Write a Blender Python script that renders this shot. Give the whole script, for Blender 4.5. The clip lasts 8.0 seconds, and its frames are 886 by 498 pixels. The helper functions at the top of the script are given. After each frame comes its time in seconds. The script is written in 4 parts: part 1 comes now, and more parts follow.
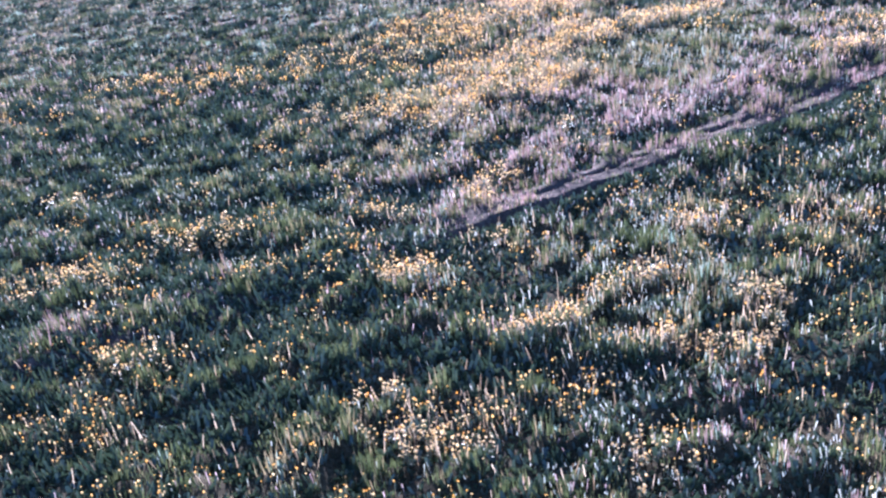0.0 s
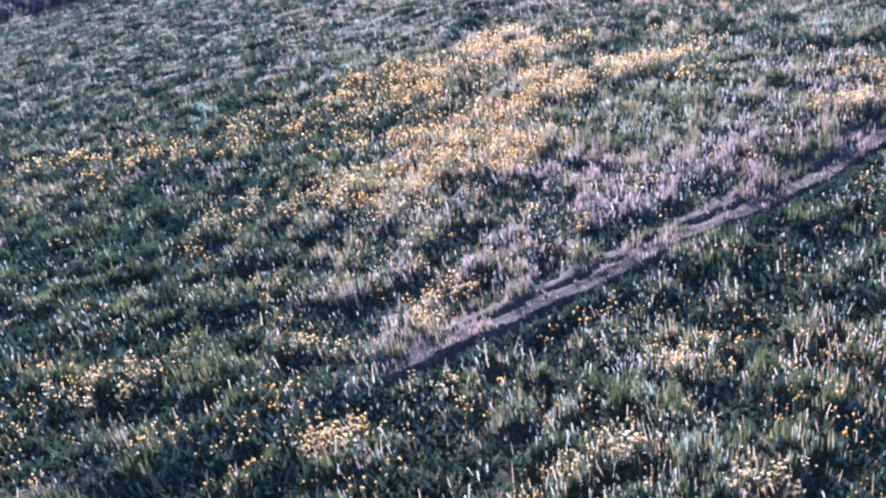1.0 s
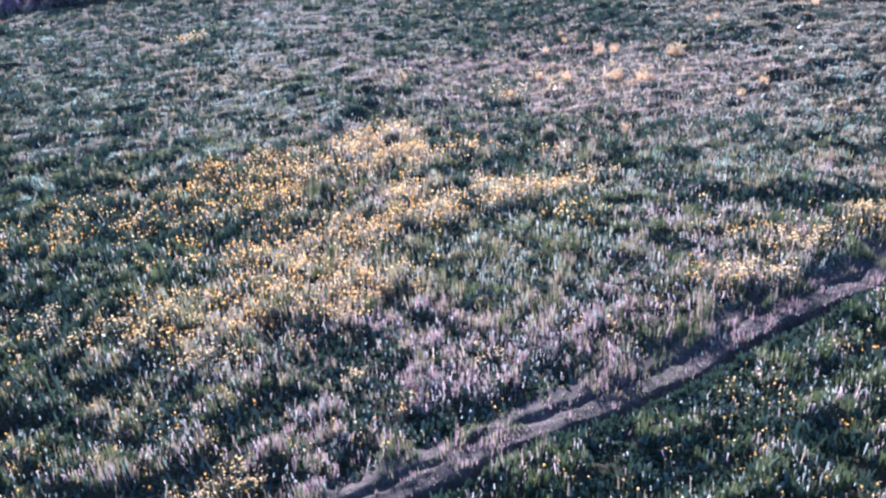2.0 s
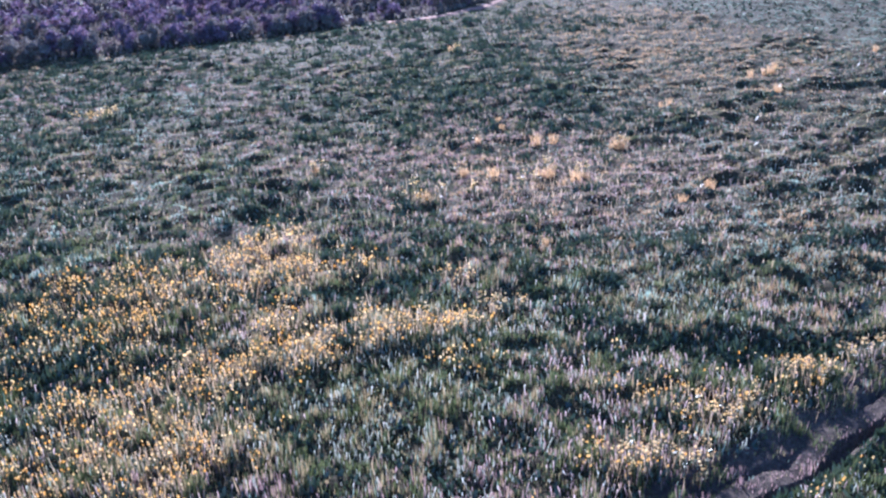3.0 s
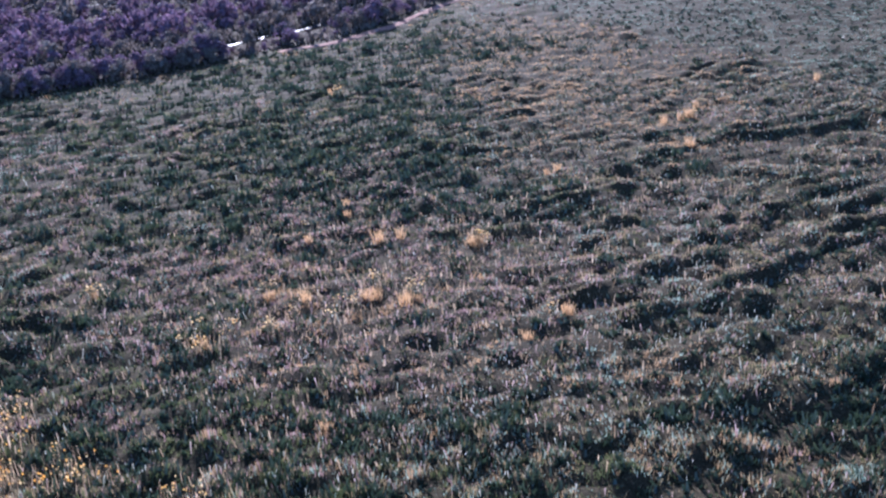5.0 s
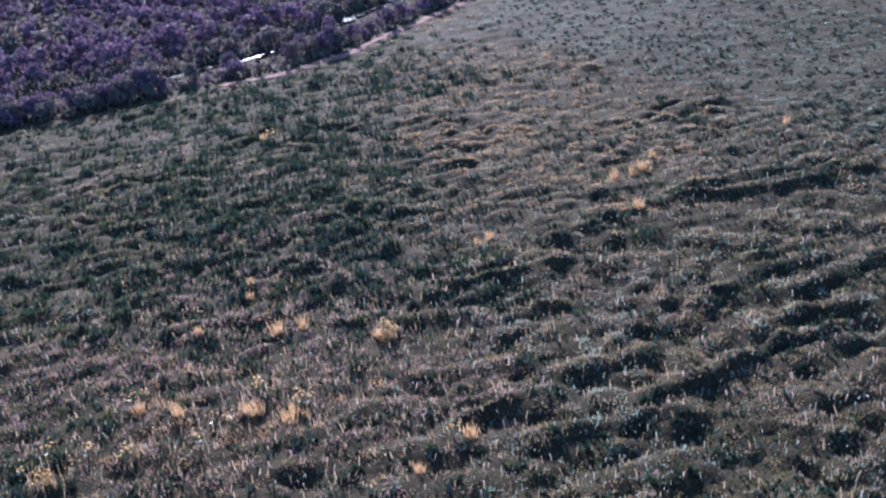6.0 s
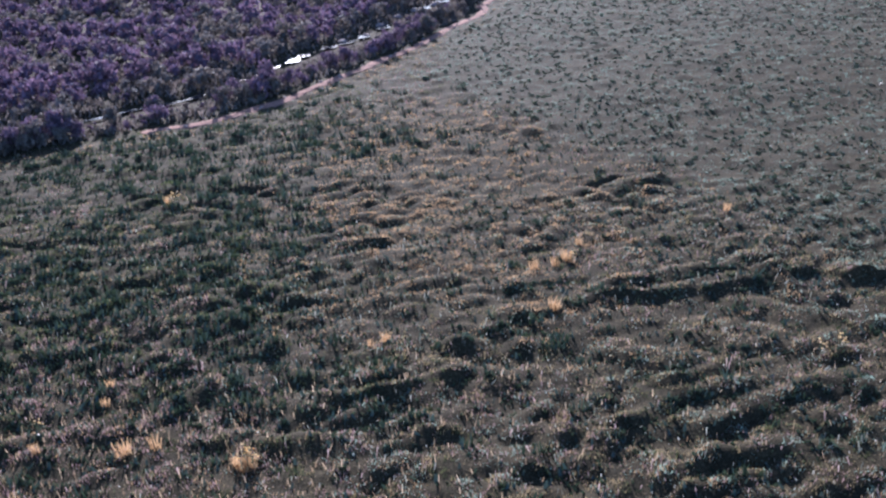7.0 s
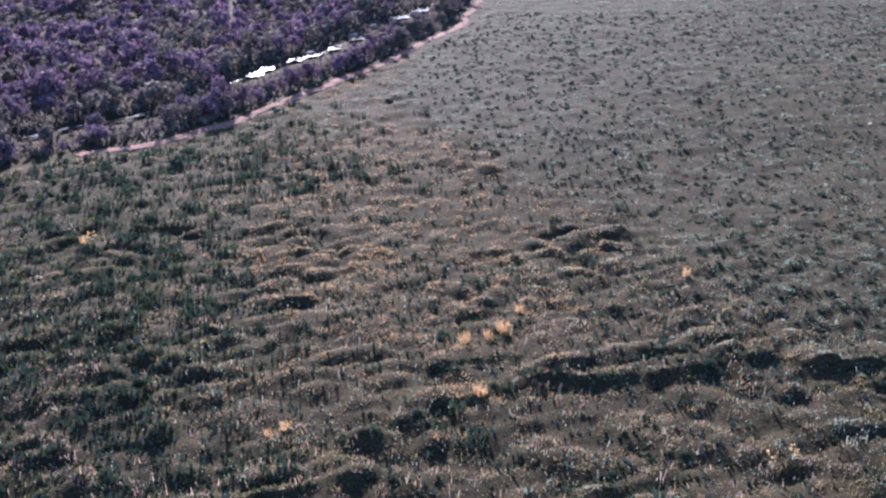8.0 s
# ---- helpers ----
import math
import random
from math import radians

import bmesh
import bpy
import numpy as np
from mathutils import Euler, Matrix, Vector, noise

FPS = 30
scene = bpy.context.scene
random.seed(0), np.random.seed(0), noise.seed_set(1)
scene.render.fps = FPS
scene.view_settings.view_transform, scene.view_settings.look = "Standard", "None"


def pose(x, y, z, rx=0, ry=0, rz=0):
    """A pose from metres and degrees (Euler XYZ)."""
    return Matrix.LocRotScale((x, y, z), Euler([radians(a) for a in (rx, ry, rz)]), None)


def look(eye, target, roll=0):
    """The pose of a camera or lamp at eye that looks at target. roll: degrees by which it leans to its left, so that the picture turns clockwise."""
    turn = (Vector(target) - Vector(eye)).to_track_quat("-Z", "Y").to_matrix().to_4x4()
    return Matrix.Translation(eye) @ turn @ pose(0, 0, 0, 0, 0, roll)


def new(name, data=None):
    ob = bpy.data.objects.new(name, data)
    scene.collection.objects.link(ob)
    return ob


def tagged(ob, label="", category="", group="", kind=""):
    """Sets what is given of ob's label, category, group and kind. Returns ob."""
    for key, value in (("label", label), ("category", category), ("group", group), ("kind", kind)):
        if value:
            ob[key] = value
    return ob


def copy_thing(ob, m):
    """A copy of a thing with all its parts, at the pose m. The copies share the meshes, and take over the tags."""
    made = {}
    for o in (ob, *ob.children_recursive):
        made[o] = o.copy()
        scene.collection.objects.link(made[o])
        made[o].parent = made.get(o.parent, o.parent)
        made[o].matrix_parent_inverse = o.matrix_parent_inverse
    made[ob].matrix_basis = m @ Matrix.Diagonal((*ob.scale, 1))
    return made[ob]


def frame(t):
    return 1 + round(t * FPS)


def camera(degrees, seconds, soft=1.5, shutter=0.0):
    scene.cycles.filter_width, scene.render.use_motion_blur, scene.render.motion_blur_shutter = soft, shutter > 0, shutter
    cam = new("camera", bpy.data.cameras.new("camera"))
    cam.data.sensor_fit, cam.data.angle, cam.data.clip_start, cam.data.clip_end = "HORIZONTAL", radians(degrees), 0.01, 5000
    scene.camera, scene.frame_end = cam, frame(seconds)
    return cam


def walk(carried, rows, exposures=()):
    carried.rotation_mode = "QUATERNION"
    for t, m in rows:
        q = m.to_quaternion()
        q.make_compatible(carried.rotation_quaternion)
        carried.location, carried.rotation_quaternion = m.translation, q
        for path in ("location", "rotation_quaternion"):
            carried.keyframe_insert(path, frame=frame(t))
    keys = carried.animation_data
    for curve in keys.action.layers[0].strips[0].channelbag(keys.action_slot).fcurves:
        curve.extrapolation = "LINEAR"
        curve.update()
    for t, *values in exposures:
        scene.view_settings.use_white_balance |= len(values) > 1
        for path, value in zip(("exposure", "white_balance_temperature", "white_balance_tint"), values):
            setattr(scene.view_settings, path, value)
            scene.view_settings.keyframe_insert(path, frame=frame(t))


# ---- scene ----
cam = camera(48.3, 8.0, soft=2.4)
PATH = [
    (0, (0.238, -0.854, 16.533), (0.129, 0.932, 15.64), -7.7),
    (0.3, (0.591, 1.496, 17.077), (0.447, 3.283, 16.192), -9.7),
    (0.5, (1.01, 3.022, 17.368), (0.853, 4.825, 16.516), -12.8),
    (1, (2.743, 6.922, 18.014), (2.626, 8.7, 17.104), -10.3),
    (1.2, (3.52, 8.263, 18.26), (3.429, 10.042, 17.352), -9.5),
    (1.5, (4.833, 10.567, 18.829), (4.779, 12.348, 17.919), -7.3),
    (1.6, (5.368, 11.309, 18.945), (5.328, 13.098, 18.052), -6.3),
    (1.7, (5.87, 12.134, 19.051), (5.851, 13.927, 18.167), -5.5),
    (2, (7.49, 14.283, 19.414), (7.501, 16.085, 18.547), -3.3),
    (2.2, (8.543, 15.945, 19.297), (8.568, 17.759, 18.454), -1.8),
    (3.3, (14.442, 24.175, 20.45), (14.474, 26.018, 19.673), -2.2),
    (3.5, (15.518, 25.465, 20.677), (15.543, 27.309, 19.903), -2.9),
    (4, (18.113, 28.803, 21.761), (18.139, 30.631, 20.948), -2.0),
    (4.2, (19.364, 30.33, 22.176), (19.389, 32.154, 21.356), -2.5),
    (5.3, (25.495, 38.513, 22.775), (25.477, 40.317, 21.911), -5.8),
    (5.5, (26.616, 40.098, 23.176), (26.586, 41.886, 22.28), -6.6),
    (6, (29.371, 43.662, 23.926), (29.354, 45.473, 23.078), -5.3),
    (6.5, (31.821, 46.916, 24.563), (31.83, 48.742, 23.747), -4.1),
    (7, (34.213, 50.432, 25.241), (34.238, 52.258, 24.424), -2.7),
    (7.5, (36.692, 53.79, 25.979), (36.689, 55.599, 25.127), -1.6),
    (8, (38.764, 57.172, 26.726), (38.78, 58.988, 25.89), -1.1),
]
# the clip's camera: stops, white balance
EXPOSURES = [(0, 2.36, 4400, 24), (1, 2.36, 4350, 22), (2, 2.26, 4330, 19), (3.5, 1.86, 4340, 18), (4, 1.76, 4370, 19), (5.5, 1.5, 4510, 21), (6.5, 1.43, 4560, 17), (7, 1.43, 4690, 18), (7.5, 1.66, 4790, 20), (8, 1.66, 4820, 21)]
walk(cam, [(t, look(eye, target, roll)) for t, eye, target, roll in PATH], EXPOSURES)

# ---- light: low sun ahead of the walk, clear sky ----
SUN_AZIMUTH, SUN_ELEVATION = -9.0, 20.0  # degrees from +y (minus: towards -x), degrees above the horizon
world = bpy.data.worlds.new("sky")
scene.world = world
world.use_nodes = True
wn = world.node_tree.nodes
sky = wn.new("ShaderNodeTexSky")
sky.sky_type, sky.sun_disc = "NISHITA", False
sky.sun_elevation, sky.sun_rotation = radians(SUN_ELEVATION), radians(SUN_AZIMUTH)
sky.air_density, sky.dust_density, sky.ozone_density = 1.0, 1.0, 1.5
wn["Background"].inputs["Strength"].default_value = 0.068
world.node_tree.links.new(sky.outputs[0], wn["Background"].inputs["Color"])
sun = new("sun", bpy.data.lights.new("sun", "SUN"))
sun.data.energy, sun.data.angle, sun.data.color = 5.0, radians(0.6), (1.0, 0.80, 0.60)
_az, _el = radians(SUN_AZIMUTH), radians(SUN_ELEVATION)
SUN_DIR = Vector((math.sin(_az) * math.cos(_el), math.cos(_az) * math.cos(_el), math.sin(_el)))
sun.matrix_world = look(SUN_DIR * 500, (0, 0, 0))


# ---- materials ----
def material(name):
    m = bpy.data.materials.new(name)
    m.use_nodes = True
    nt = m.node_tree
    return m, nt, nt.nodes["Principled BSDF"], nt.nodes["Material Output"]


def ramp(nt, fac, stops):
    r = nt.nodes.new("ShaderNodeValToRGB")
    el = r.color_ramp.elements
    el[0].position, el[0].color = stops[0][0], (*stops[0][1], 1)
    el[1].position, el[1].color = stops[-1][0], (*stops[-1][1], 1)
    for p, c in stops[1:-1]:
        e = el.new(p)
        e.color = (*c, 1)
    nt.links.new(fac, r.inputs[0])
    return r.outputs[0]


def noise_at(nt, scale, detail=3.0, rough=0.55):
    geo = nt.nodes.new("ShaderNodeNewGeometry")
    n = nt.nodes.new("ShaderNodeTexNoise")
    n.inputs["Scale"].default_value, n.inputs["Detail"].default_value, n.inputs["Roughness"].default_value = scale, detail, rough
    nt.links.new(geo.outputs["Position"], n.inputs["Vector"])
    return n.outputs["Fac"]


def mixed(nt, fac, a, b, mode="MIX"):
    m = nt.nodes.new("ShaderNodeMix")
    m.data_type, m.blend_type = "RGBA", mode
    for value, socket in ((fac, m.inputs[0]), (a, m.inputs[6]), (b, m.inputs[7])):
        if isinstance(value, (int, float)):
            socket.default_value = value
        elif isinstance(value, tuple):
            socket.default_value = (*value, 1)
        else:
            nt.links.new(value, socket)
    return m.outputs[2]


def leafy(name, stops, patch_scale=0.8, through_share=0.42, rough=0.4, spread=0.36):
    """Plant matter: each blade or leaf has a tone of its own, on a patchy drift of tones, and lets some light through."""
    m, nt, bsdf, out = material(name)
    geo = nt.nodes.new("ShaderNodeNewGeometry")
    info = nt.nodes.new("ShaderNodeObjectInfo")
    add = nt.nodes.new("ShaderNodeMath")
    add.operation = "ADD"
    nt.links.new(geo.outputs["Random Per Island"], add.inputs[0])
    nt.links.new(info.outputs["Random"], add.inputs[1])
    frac = nt.nodes.new("ShaderNodeMath")
    frac.operation = "FRACT"
    nt.links.new(add.outputs[0], frac.inputs[0])
    lerp = nt.nodes.new("ShaderNodeMix")
    lerp.inputs[0].default_value = spread
    nt.links.new(noise_at(nt, patch_scale), lerp.inputs[2])
    nt.links.new(frac.outputs[0], lerp.inputs[3])
    colour = ramp(nt, lerp.outputs[0], stops)
    nt.links.new(colour, bsdf.inputs["Base Color"])
    bsdf.inputs["Roughness"].default_value = rough
    bsdf.inputs["Specular IOR Level"].default_value = 1.0
    trans = nt.nodes.new("ShaderNodeBsdfTranslucent")
    nt.links.new(colour, trans.inputs["Color"])
    mix = nt.nodes.new("ShaderNodeMixShader")
    mix.inputs[0].default_value = through_share
    nt.links.new(bsdf.outputs[0], mix.inputs[1])
    nt.links.new(trans.outputs[0], mix.inputs[2])
    nt.links.new(mix.outputs[0], out.inputs["Surface"])
    return m


def earthy(name, stops, fine_scale=9.0, broad_scale=0.4, bump=0.5):
    m, nt, bsdf, out = material(name)
    fine = noise_at(nt, fine_scale, 6.0, 0.65)
    broad = ramp(nt, noise_at(nt, broad_scale, 3.0), [(0.3, (0.7, 0.7, 0.7)), (0.7, (1.2, 1.15, 1.1))])
    nt.links.new(mixed(nt, 1.0, ramp(nt, fine, stops), broad, "MULTIPLY"), bsdf.inputs["Base Color"])
    bsdf.inputs["Roughness"].default_value = 0.95
    bsdf.inputs["Specular IOR Level"].default_value = 0.1
    b = nt.nodes.new("ShaderNodeBump")
    b.inputs["Strength"].default_value, b.inputs["Distance"].default_value = bump, 0.08
    nt.links.new(fine, b.inputs["Height"])
    nt.links.new(b.outputs[0], bsdf.inputs["Normal"])
    return m


M_GROUND = earthy("thatch_and_soil", [(0.3, (0.017, 0.015, 0.008)), (0.5, (0.043, 0.036, 0.02)), (0.7, (0.10, 0.08, 0.046))])
M_TRACK = earthy("track_soil", [(0.3, (0.038, 0.03, 0.025)), (0.55, (0.08, 0.063, 0.053)), (0.75, (0.145, 0.115, 0.097))], 6.0, 0.8)
M_PATH = earthy("sandy_soil", [(0.3, (0.19, 0.11, 0.085)), (0.55, (0.31, 0.185, 0.145)), (0.75, (0.43, 0.275, 0.215))], 5.0, 0.6)
M_ROCK = earthy("pale_stone", [(0.3, (0.28, 0.22, 0.20)), (0.7, (0.46, 0.38, 0.34))], 6.0, 1.5)
M_GREEN = leafy("grey_green_grass", [(0.2, (0.036, 0.048, 0.019)), (0.5, (0.083, 0.10, 0.037)), (0.8, (0.17, 0.18, 0.08))], spread=0.28)
M_STRAW = leafy("straw_grass", [(0.2, (0.165, 0.127, 0.065)), (0.5, (0.29, 0.226, 0.118)), (0.8, (0.40, 0.325, 0.19))], spread=0.24)
M_PINK = leafy("rosy_seeding_grass", [(0.2, (0.18, 0.115, 0.11)), (0.5, (0.315, 0.21, 0.20)), (0.8, (0.43, 0.305, 0.29))], spread=0.24)
M_PALE = leafy("pale_fine_grass", [(0.2, (0.17, 0.24, 0.19)), (0.5, (0.285, 0.375, 0.30)), (0.8, (0.42, 0.505, 0.415))], spread=0.24)
M_TAN = leafy("tan_dry_grass", [(0.2, (0.235, 0.145, 0.07)), (0.5, (0.43, 0.285, 0.145)), (0.8, (0.61, 0.43, 0.245))], spread=0.24)
# near-black leaf tone: plants, and shade put into colour in hollows and on risers
M_HERB_SHADE = leafy("herb_leaf_and_shade", [(0.2, (0.018, 0.03, 0.018)), (0.5, (0.035, 0.055, 0.03)), (0.8, (0.07, 0.09, 0.05))], 0.8, 0.25, 0.5)
M_YELLOW = leafy("yellow_flower", [(0.1, (0.85, 0.58, 0.17)), (0.5, (0.91, 0.695, 0.33)), (0.9, (0.94, 0.82, 0.57))], 1.2, 0.75, 0.5, 0.8)
M_WHITE = leafy("silver_seed_head", [(0.1, (0.18, 0.195, 0.175)), (0.55, (0.33, 0.35, 0.31)), (0.95, (0.68, 0.67, 0.61))], 1.0, 0.5, 0.5, 0.8)
M_ROSE = leafy("rosy_seed_head", [(0.15, (0.22, 0.155, 0.15)), (0.5, (0.36, 0.265, 0.26)), (0.85, (0.54, 0.42, 0.40))], 0.8, 0.55, 0.5, 0.6)
M_SILVER = leafy("silver_green_head", [(0.15, (0.155, 0.165, 0.135)), (0.5, (0.27, 0.28, 0.23)), (0.85, (0.46, 0.46, 0.40))], 0.8, 0.55, 0.5, 0.6)
M_STEM = leafy("flower_stem", [(0.1, (0.10, 0.10, 0.05)), (0.9, (0.24, 0.22, 0.12))], 1.0, 0.3)
M_GOLD = leafy("golden_grass", [(0.1, (0.33, 0.20, 0.095)), (0.9, (0.62, 0.42, 0.22))], 1.0, 0.62)
M_PEACH = leafy("peach_straw", [(0.15, (0.22, 0.15, 0.09)), (0.5, (0.38, 0.275, 0.17)), (0.85, (0.60, 0.47, 0.32))], 0.8, 0.55, 0.5, 0.7)
M_SCRUB = leafy("dusky_scrub_twigs", [(0.2, (0.055, 0.037, 0.056)), (0.5, (0.158, 0.105, 0.155)), (0.8, (0.335, 0.222, 0.325))], 0.3, 0.3, 0.85, 0.3)
M_SHRUB = leafy("olive_shrub_leaf", [(0.2, (0.052, 0.045, 0.036)), (0.5, (0.15, 0.127, 0.11)), (0.8, (0.30, 0.25, 0.22))], 0.5, 0.3, 0.8, 0.35)
M_BARK = earthy("shrub_bark", [(0.3, (0.06, 0.045, 0.045)), (0.7, (0.15, 0.12, 0.115))], 14.0, 2.0)

M_WATER, _nt, _b, _o = material("stream_water")
_b.inputs["Base Color"].default_value = (0.03, 0.035, 0.045, 1)
_b.inputs["Roughness"].default_value, _b.inputs["IOR"].default_value = 0.12, 1.33
_bump = _nt.nodes.new("ShaderNodeBump")
_bump.inputs["Strength"].default_value, _bump.inputs["Distance"].default_value = 0.25, 0.05
_nt.links.new(noise_at(_nt, 3.0, 3.0), _bump.inputs["Height"])
_nt.links.new(_bump.outputs[0], _b.inputs["Normal"])


# ---- shape of the land ----
rng = np.random.default_rng(7)


def grain(x, y, seed):
    """Smooth value noise, 0 to 1, one unit a cell."""
    xi, yi = np.floor(x).astype(np.int64), np.floor(y).astype(np.int64)
    fx, fy = x - xi, y - yi
    fx, fy = fx * fx * (3 - 2 * fx), fy * fy * (3 - 2 * fy)

    def cell(i, j):
        n = (i * 374761393 + j * 668265263 + seed * 974711) & 0xFFFFFFFF
        n = ((n ^ (n >> 13)) * 1274126177) & 0xFFFFFFFF
        return ((n ^ (n >> 16)) & 0xFFFF) / 65535.0

    top = cell(xi, yi) * (1 - fx) + cell(xi + 1, yi) * fx
    low = cell(xi, yi + 1) * (1 - fx) + cell(xi + 1, yi + 1) * fx
    return top * (1 - fy) + low * fy


def fbm(x, y, size, seed, octaves=3):
    total, gain, share = 0.0, 1.0, 0.0
    for k in range(octaves):
        total = total + gain * grain(x / size * 2 ** k + 17.3 * k, y / size * 2 ** k - 9.1 * k, seed + k)
        share += gain
        gain *= 0.5
    return total / share


def step(v, a, b):
    u = np.clip((v - a) / (b - a), 0, 1)
    return u * u * (3 - 2 * u)


EDGE = np.array([(-400, -60), (-60, 92), (-25, 119), (-18, 121.5), (-10.4, 125), (-2.2, 128), (5.8, 132.5), (9.5, 135.3), (15.6, 138), (20.3, 142.8), (23, 147),
                 (26.7, 152.4), (30.2, 158.3), (35.2, 165.8), (39.7, 175.4), (42.9, 181.4), (46, 195.6), (53, 235), (70, 320), (140, 700)], float)
STREAM = np.array([(-400, -40), (-60, 111), (-25, 133.5), (-8.5, 139.5), (3, 142.7), (5.4, 145.6), (9, 147.1), (11.3, 149), (15.4, 156), (19.5, 163.2), (20.4, 165.8), (23.2, 169.6),
                   (25.6, 171.4), (27.3, 174.8), (29.5, 179.8), (34.9, 192.2), (38, 196.6), (44.5, 215), (50, 250), (68, 340), (138, 720)], float)
POOLS = ((19.5, 163.4, 1.1), (20.4, 165.8, 0.8), (23.2, 169.6, 0.9), (25.4, 171.4, 0.7), (27.3, 174.8, 0.8), (29.5, 179.8, 1.2), (34.9, 192.2, 1.1), (38, 196.6, 1.3),
         (3.2, 142.8, 0.45), (5.4, 145.6, 0.5), (9, 147.1, 0.4), (11.3, 149, 0.5), (-8.5, 139.5, 0.4), (-24.6, 133.5, 0.4))  # open water: middle x, y and half-width
TRACK = np.array([(-60, 3), (-32, 19.5), (-20, 26.6), (-9.5, 31.5), (-5.4, 32.5), (-3, 33.6), (-1, 34.6), (2, 36.3), (5.3, 37.9), (10.1, 40.8), (13.1, 42.2),
                  (15.2, 43.2), (17.3, 44.7), (20.3, 46.8), (24.8, 49.3), (27.4, 51.6), (30.4, 53.7), (45, 61.5), (80, 80)], float)


def off_line(line, x, y):
    """Signed distance to a bent line: plus on its +y side."""
    best = np.full(np.shape(x), 1e9)
    sign = np.ones(np.shape(x))
    for (ax, ay), (bx, by) in zip(line[:-1], line[1:]):
        ux, uy = bx - ax, by - ay
        k = np.clip(((x - ax) * ux + (y - ay) * uy) / (ux * ux + uy * uy), 0, 1)
        dx, dy = x - ax - k * ux, y - ay - k * uy
        d = np.hypot(dx, dy)
        near = d < best
        best = np.where(near, d, best)
        sign = np.where(near, np.sign(ux * dy - uy * dx), sign)
    return best * sign


def trodden(x, y):
    """Share of the slope that cattle have trodden into steps."""
    return step(x - (12 + 0.18 * (y - 60)), 0, 12) * (1 - 0.8 * step(y, 110, 124)) * step(y, 50, 58)


def terrace(x, y):
    """Trodden steps along the slope: height and the bare share of their risers."""
    zone = trodden(x, y)
    v = y - 0.4 * x + (fbm(x, y, 11, 31, 2) - 0.5) * 7 + (fbm(x, y, 2.5, 32, 2) - 0.5) * 1.3 + (fbm(x, y, 0.8, 33, 1) - 0.5) * 0.7
    u = np.mod(v / 2.7, 1.0)
    live = step(fbm(x * 0.55, y * 1.2, 2.6, 35, 2), 0.48, 0.60) * zone
    return live * (0.25 * step(u, 0.0, 0.10) * (1 - u) - 0.04), live * step(u, -0.02, 0.02) * (1 - step(u, 0.10, 0.15))


SCARPS = (((45.0, 99.3), (49.5, 98.9), (54.4, 100.3), (61, 99.4), (70, 100)), ((29.4, 89.5), (31.8, 90.6), (34.4, 91.6)), ((45.4, 100.4), (49, 101), (52.8, 102.2)),
          ((30.3, 78.2), (33.5, 79.3), (35.7, 80.5), (37.7, 81.8)), ((20.6, 58.6), (24.8, 58.2), (28.8, 56.9), (33, 57.9)), ((33.1, 77.7), (36.8, 77.8), (39.7, 79.2), (43.3, 81.4), (45.2, 83.1), (48.9, 84.3), (51.1, 85.3)))
BANKS = (((3.6, 20.6), (5.8, 22.1), (8.2, 22.1), (11.2, 23.2)), ((-5.7, 23.6), (-4, 24.3), (-2.2, 25.6)), ((-0.6, 24), (1.3, 24), (3.4, 23.4)), ((5.2, 17.6), (7, 18)),
         ((6.9, 62.4), (9.4, 62.4), (11.6, 63.6)), ((14, 62.8), (18.2, 62.4)), ((31.4, 66.6), (34.5, 66.8), (38.3, 67.5)), ((35.5, 94.7), (37.5, 96.3), (40.1, 97.6), (42.8, 98.8)),
         ((47.9, 86.8), (51.2, 88.1), (54.4, 87.6)), ((33.2, 75.4), (36.4, 76), (41.7, 75.2)), ((48.4, 115.6), (51.2, 116.4)))
STEPS = (((34.4, 71.9), (36.9, 73), (39, 73.8), (41.9, 74.2), (44.9, 74.8)), ((43.1, 76.8), (46, 77.3)), ((37.4, 68), (39.3, 68.9), (41.7, 70.2)), ((31.6, 68), (33.5, 68.5), (35.3, 68.3)),
         ((43.3, 92.4), (44.6, 91.6), (46.4, 91.9)), ((45.9, 90.3), (49.9, 91.2)), ((40.5, 86.3), (42.6, 86.3)), ((37.4, 84.1), (39.2, 84.1)), ((44.8, 88.5), (48.1, 89.1)),
         ((50.3, 88.9), (52.6, 88.9), (54, 88)), ((47.8, 93.6), (50.5, 92.7)), ((38.3, 100.8), (41.9, 101.3)), ((32.7, 76.3), (36.1, 76.4), (38.1, 76.6)))
SCARPS = [np.array(s, float) for s in SCARPS + BANKS + STEPS]


def scarps(x, y):
    lift, bare = np.zeros(np.shape(x)), np.zeros(np.shape(x))
    for n, line in enumerate(SCARPS):
        near = (x > line[:, 0].min() - 3) & (x < line[:, 0].max() + 3) & (y > line[:, 1].min() - 3) & (y < line[:, 1].max() + 3)
        if not near.any():
            continue
        a, b = x[near], y[near]
        d = off_line(line, a, b) + (fbm(a, b, 1.6, 50 + n, 2) - 0.5) * 1.1
        lift[near] += np.where(np.abs(d) < 2.6, (0.30 - 0.09 * (n > 5) + (0.12 * step(a, 50, 56) if n == 0 else 0.0) * step(b, 55, 72)) * (0.45 + 0.75 * step(fbm(a, b, 1.9, 90 + n, 2), 0.3, 0.6)) * step(d, -0.15, 0.2) * (1 - step(d, 0.3, 2.5)), 0)
        bare[near] = np.maximum(bare[near], step(d, -0.42, -0.2) * (1 - step(d, 0.1, 0.2)))
    return lift, bare


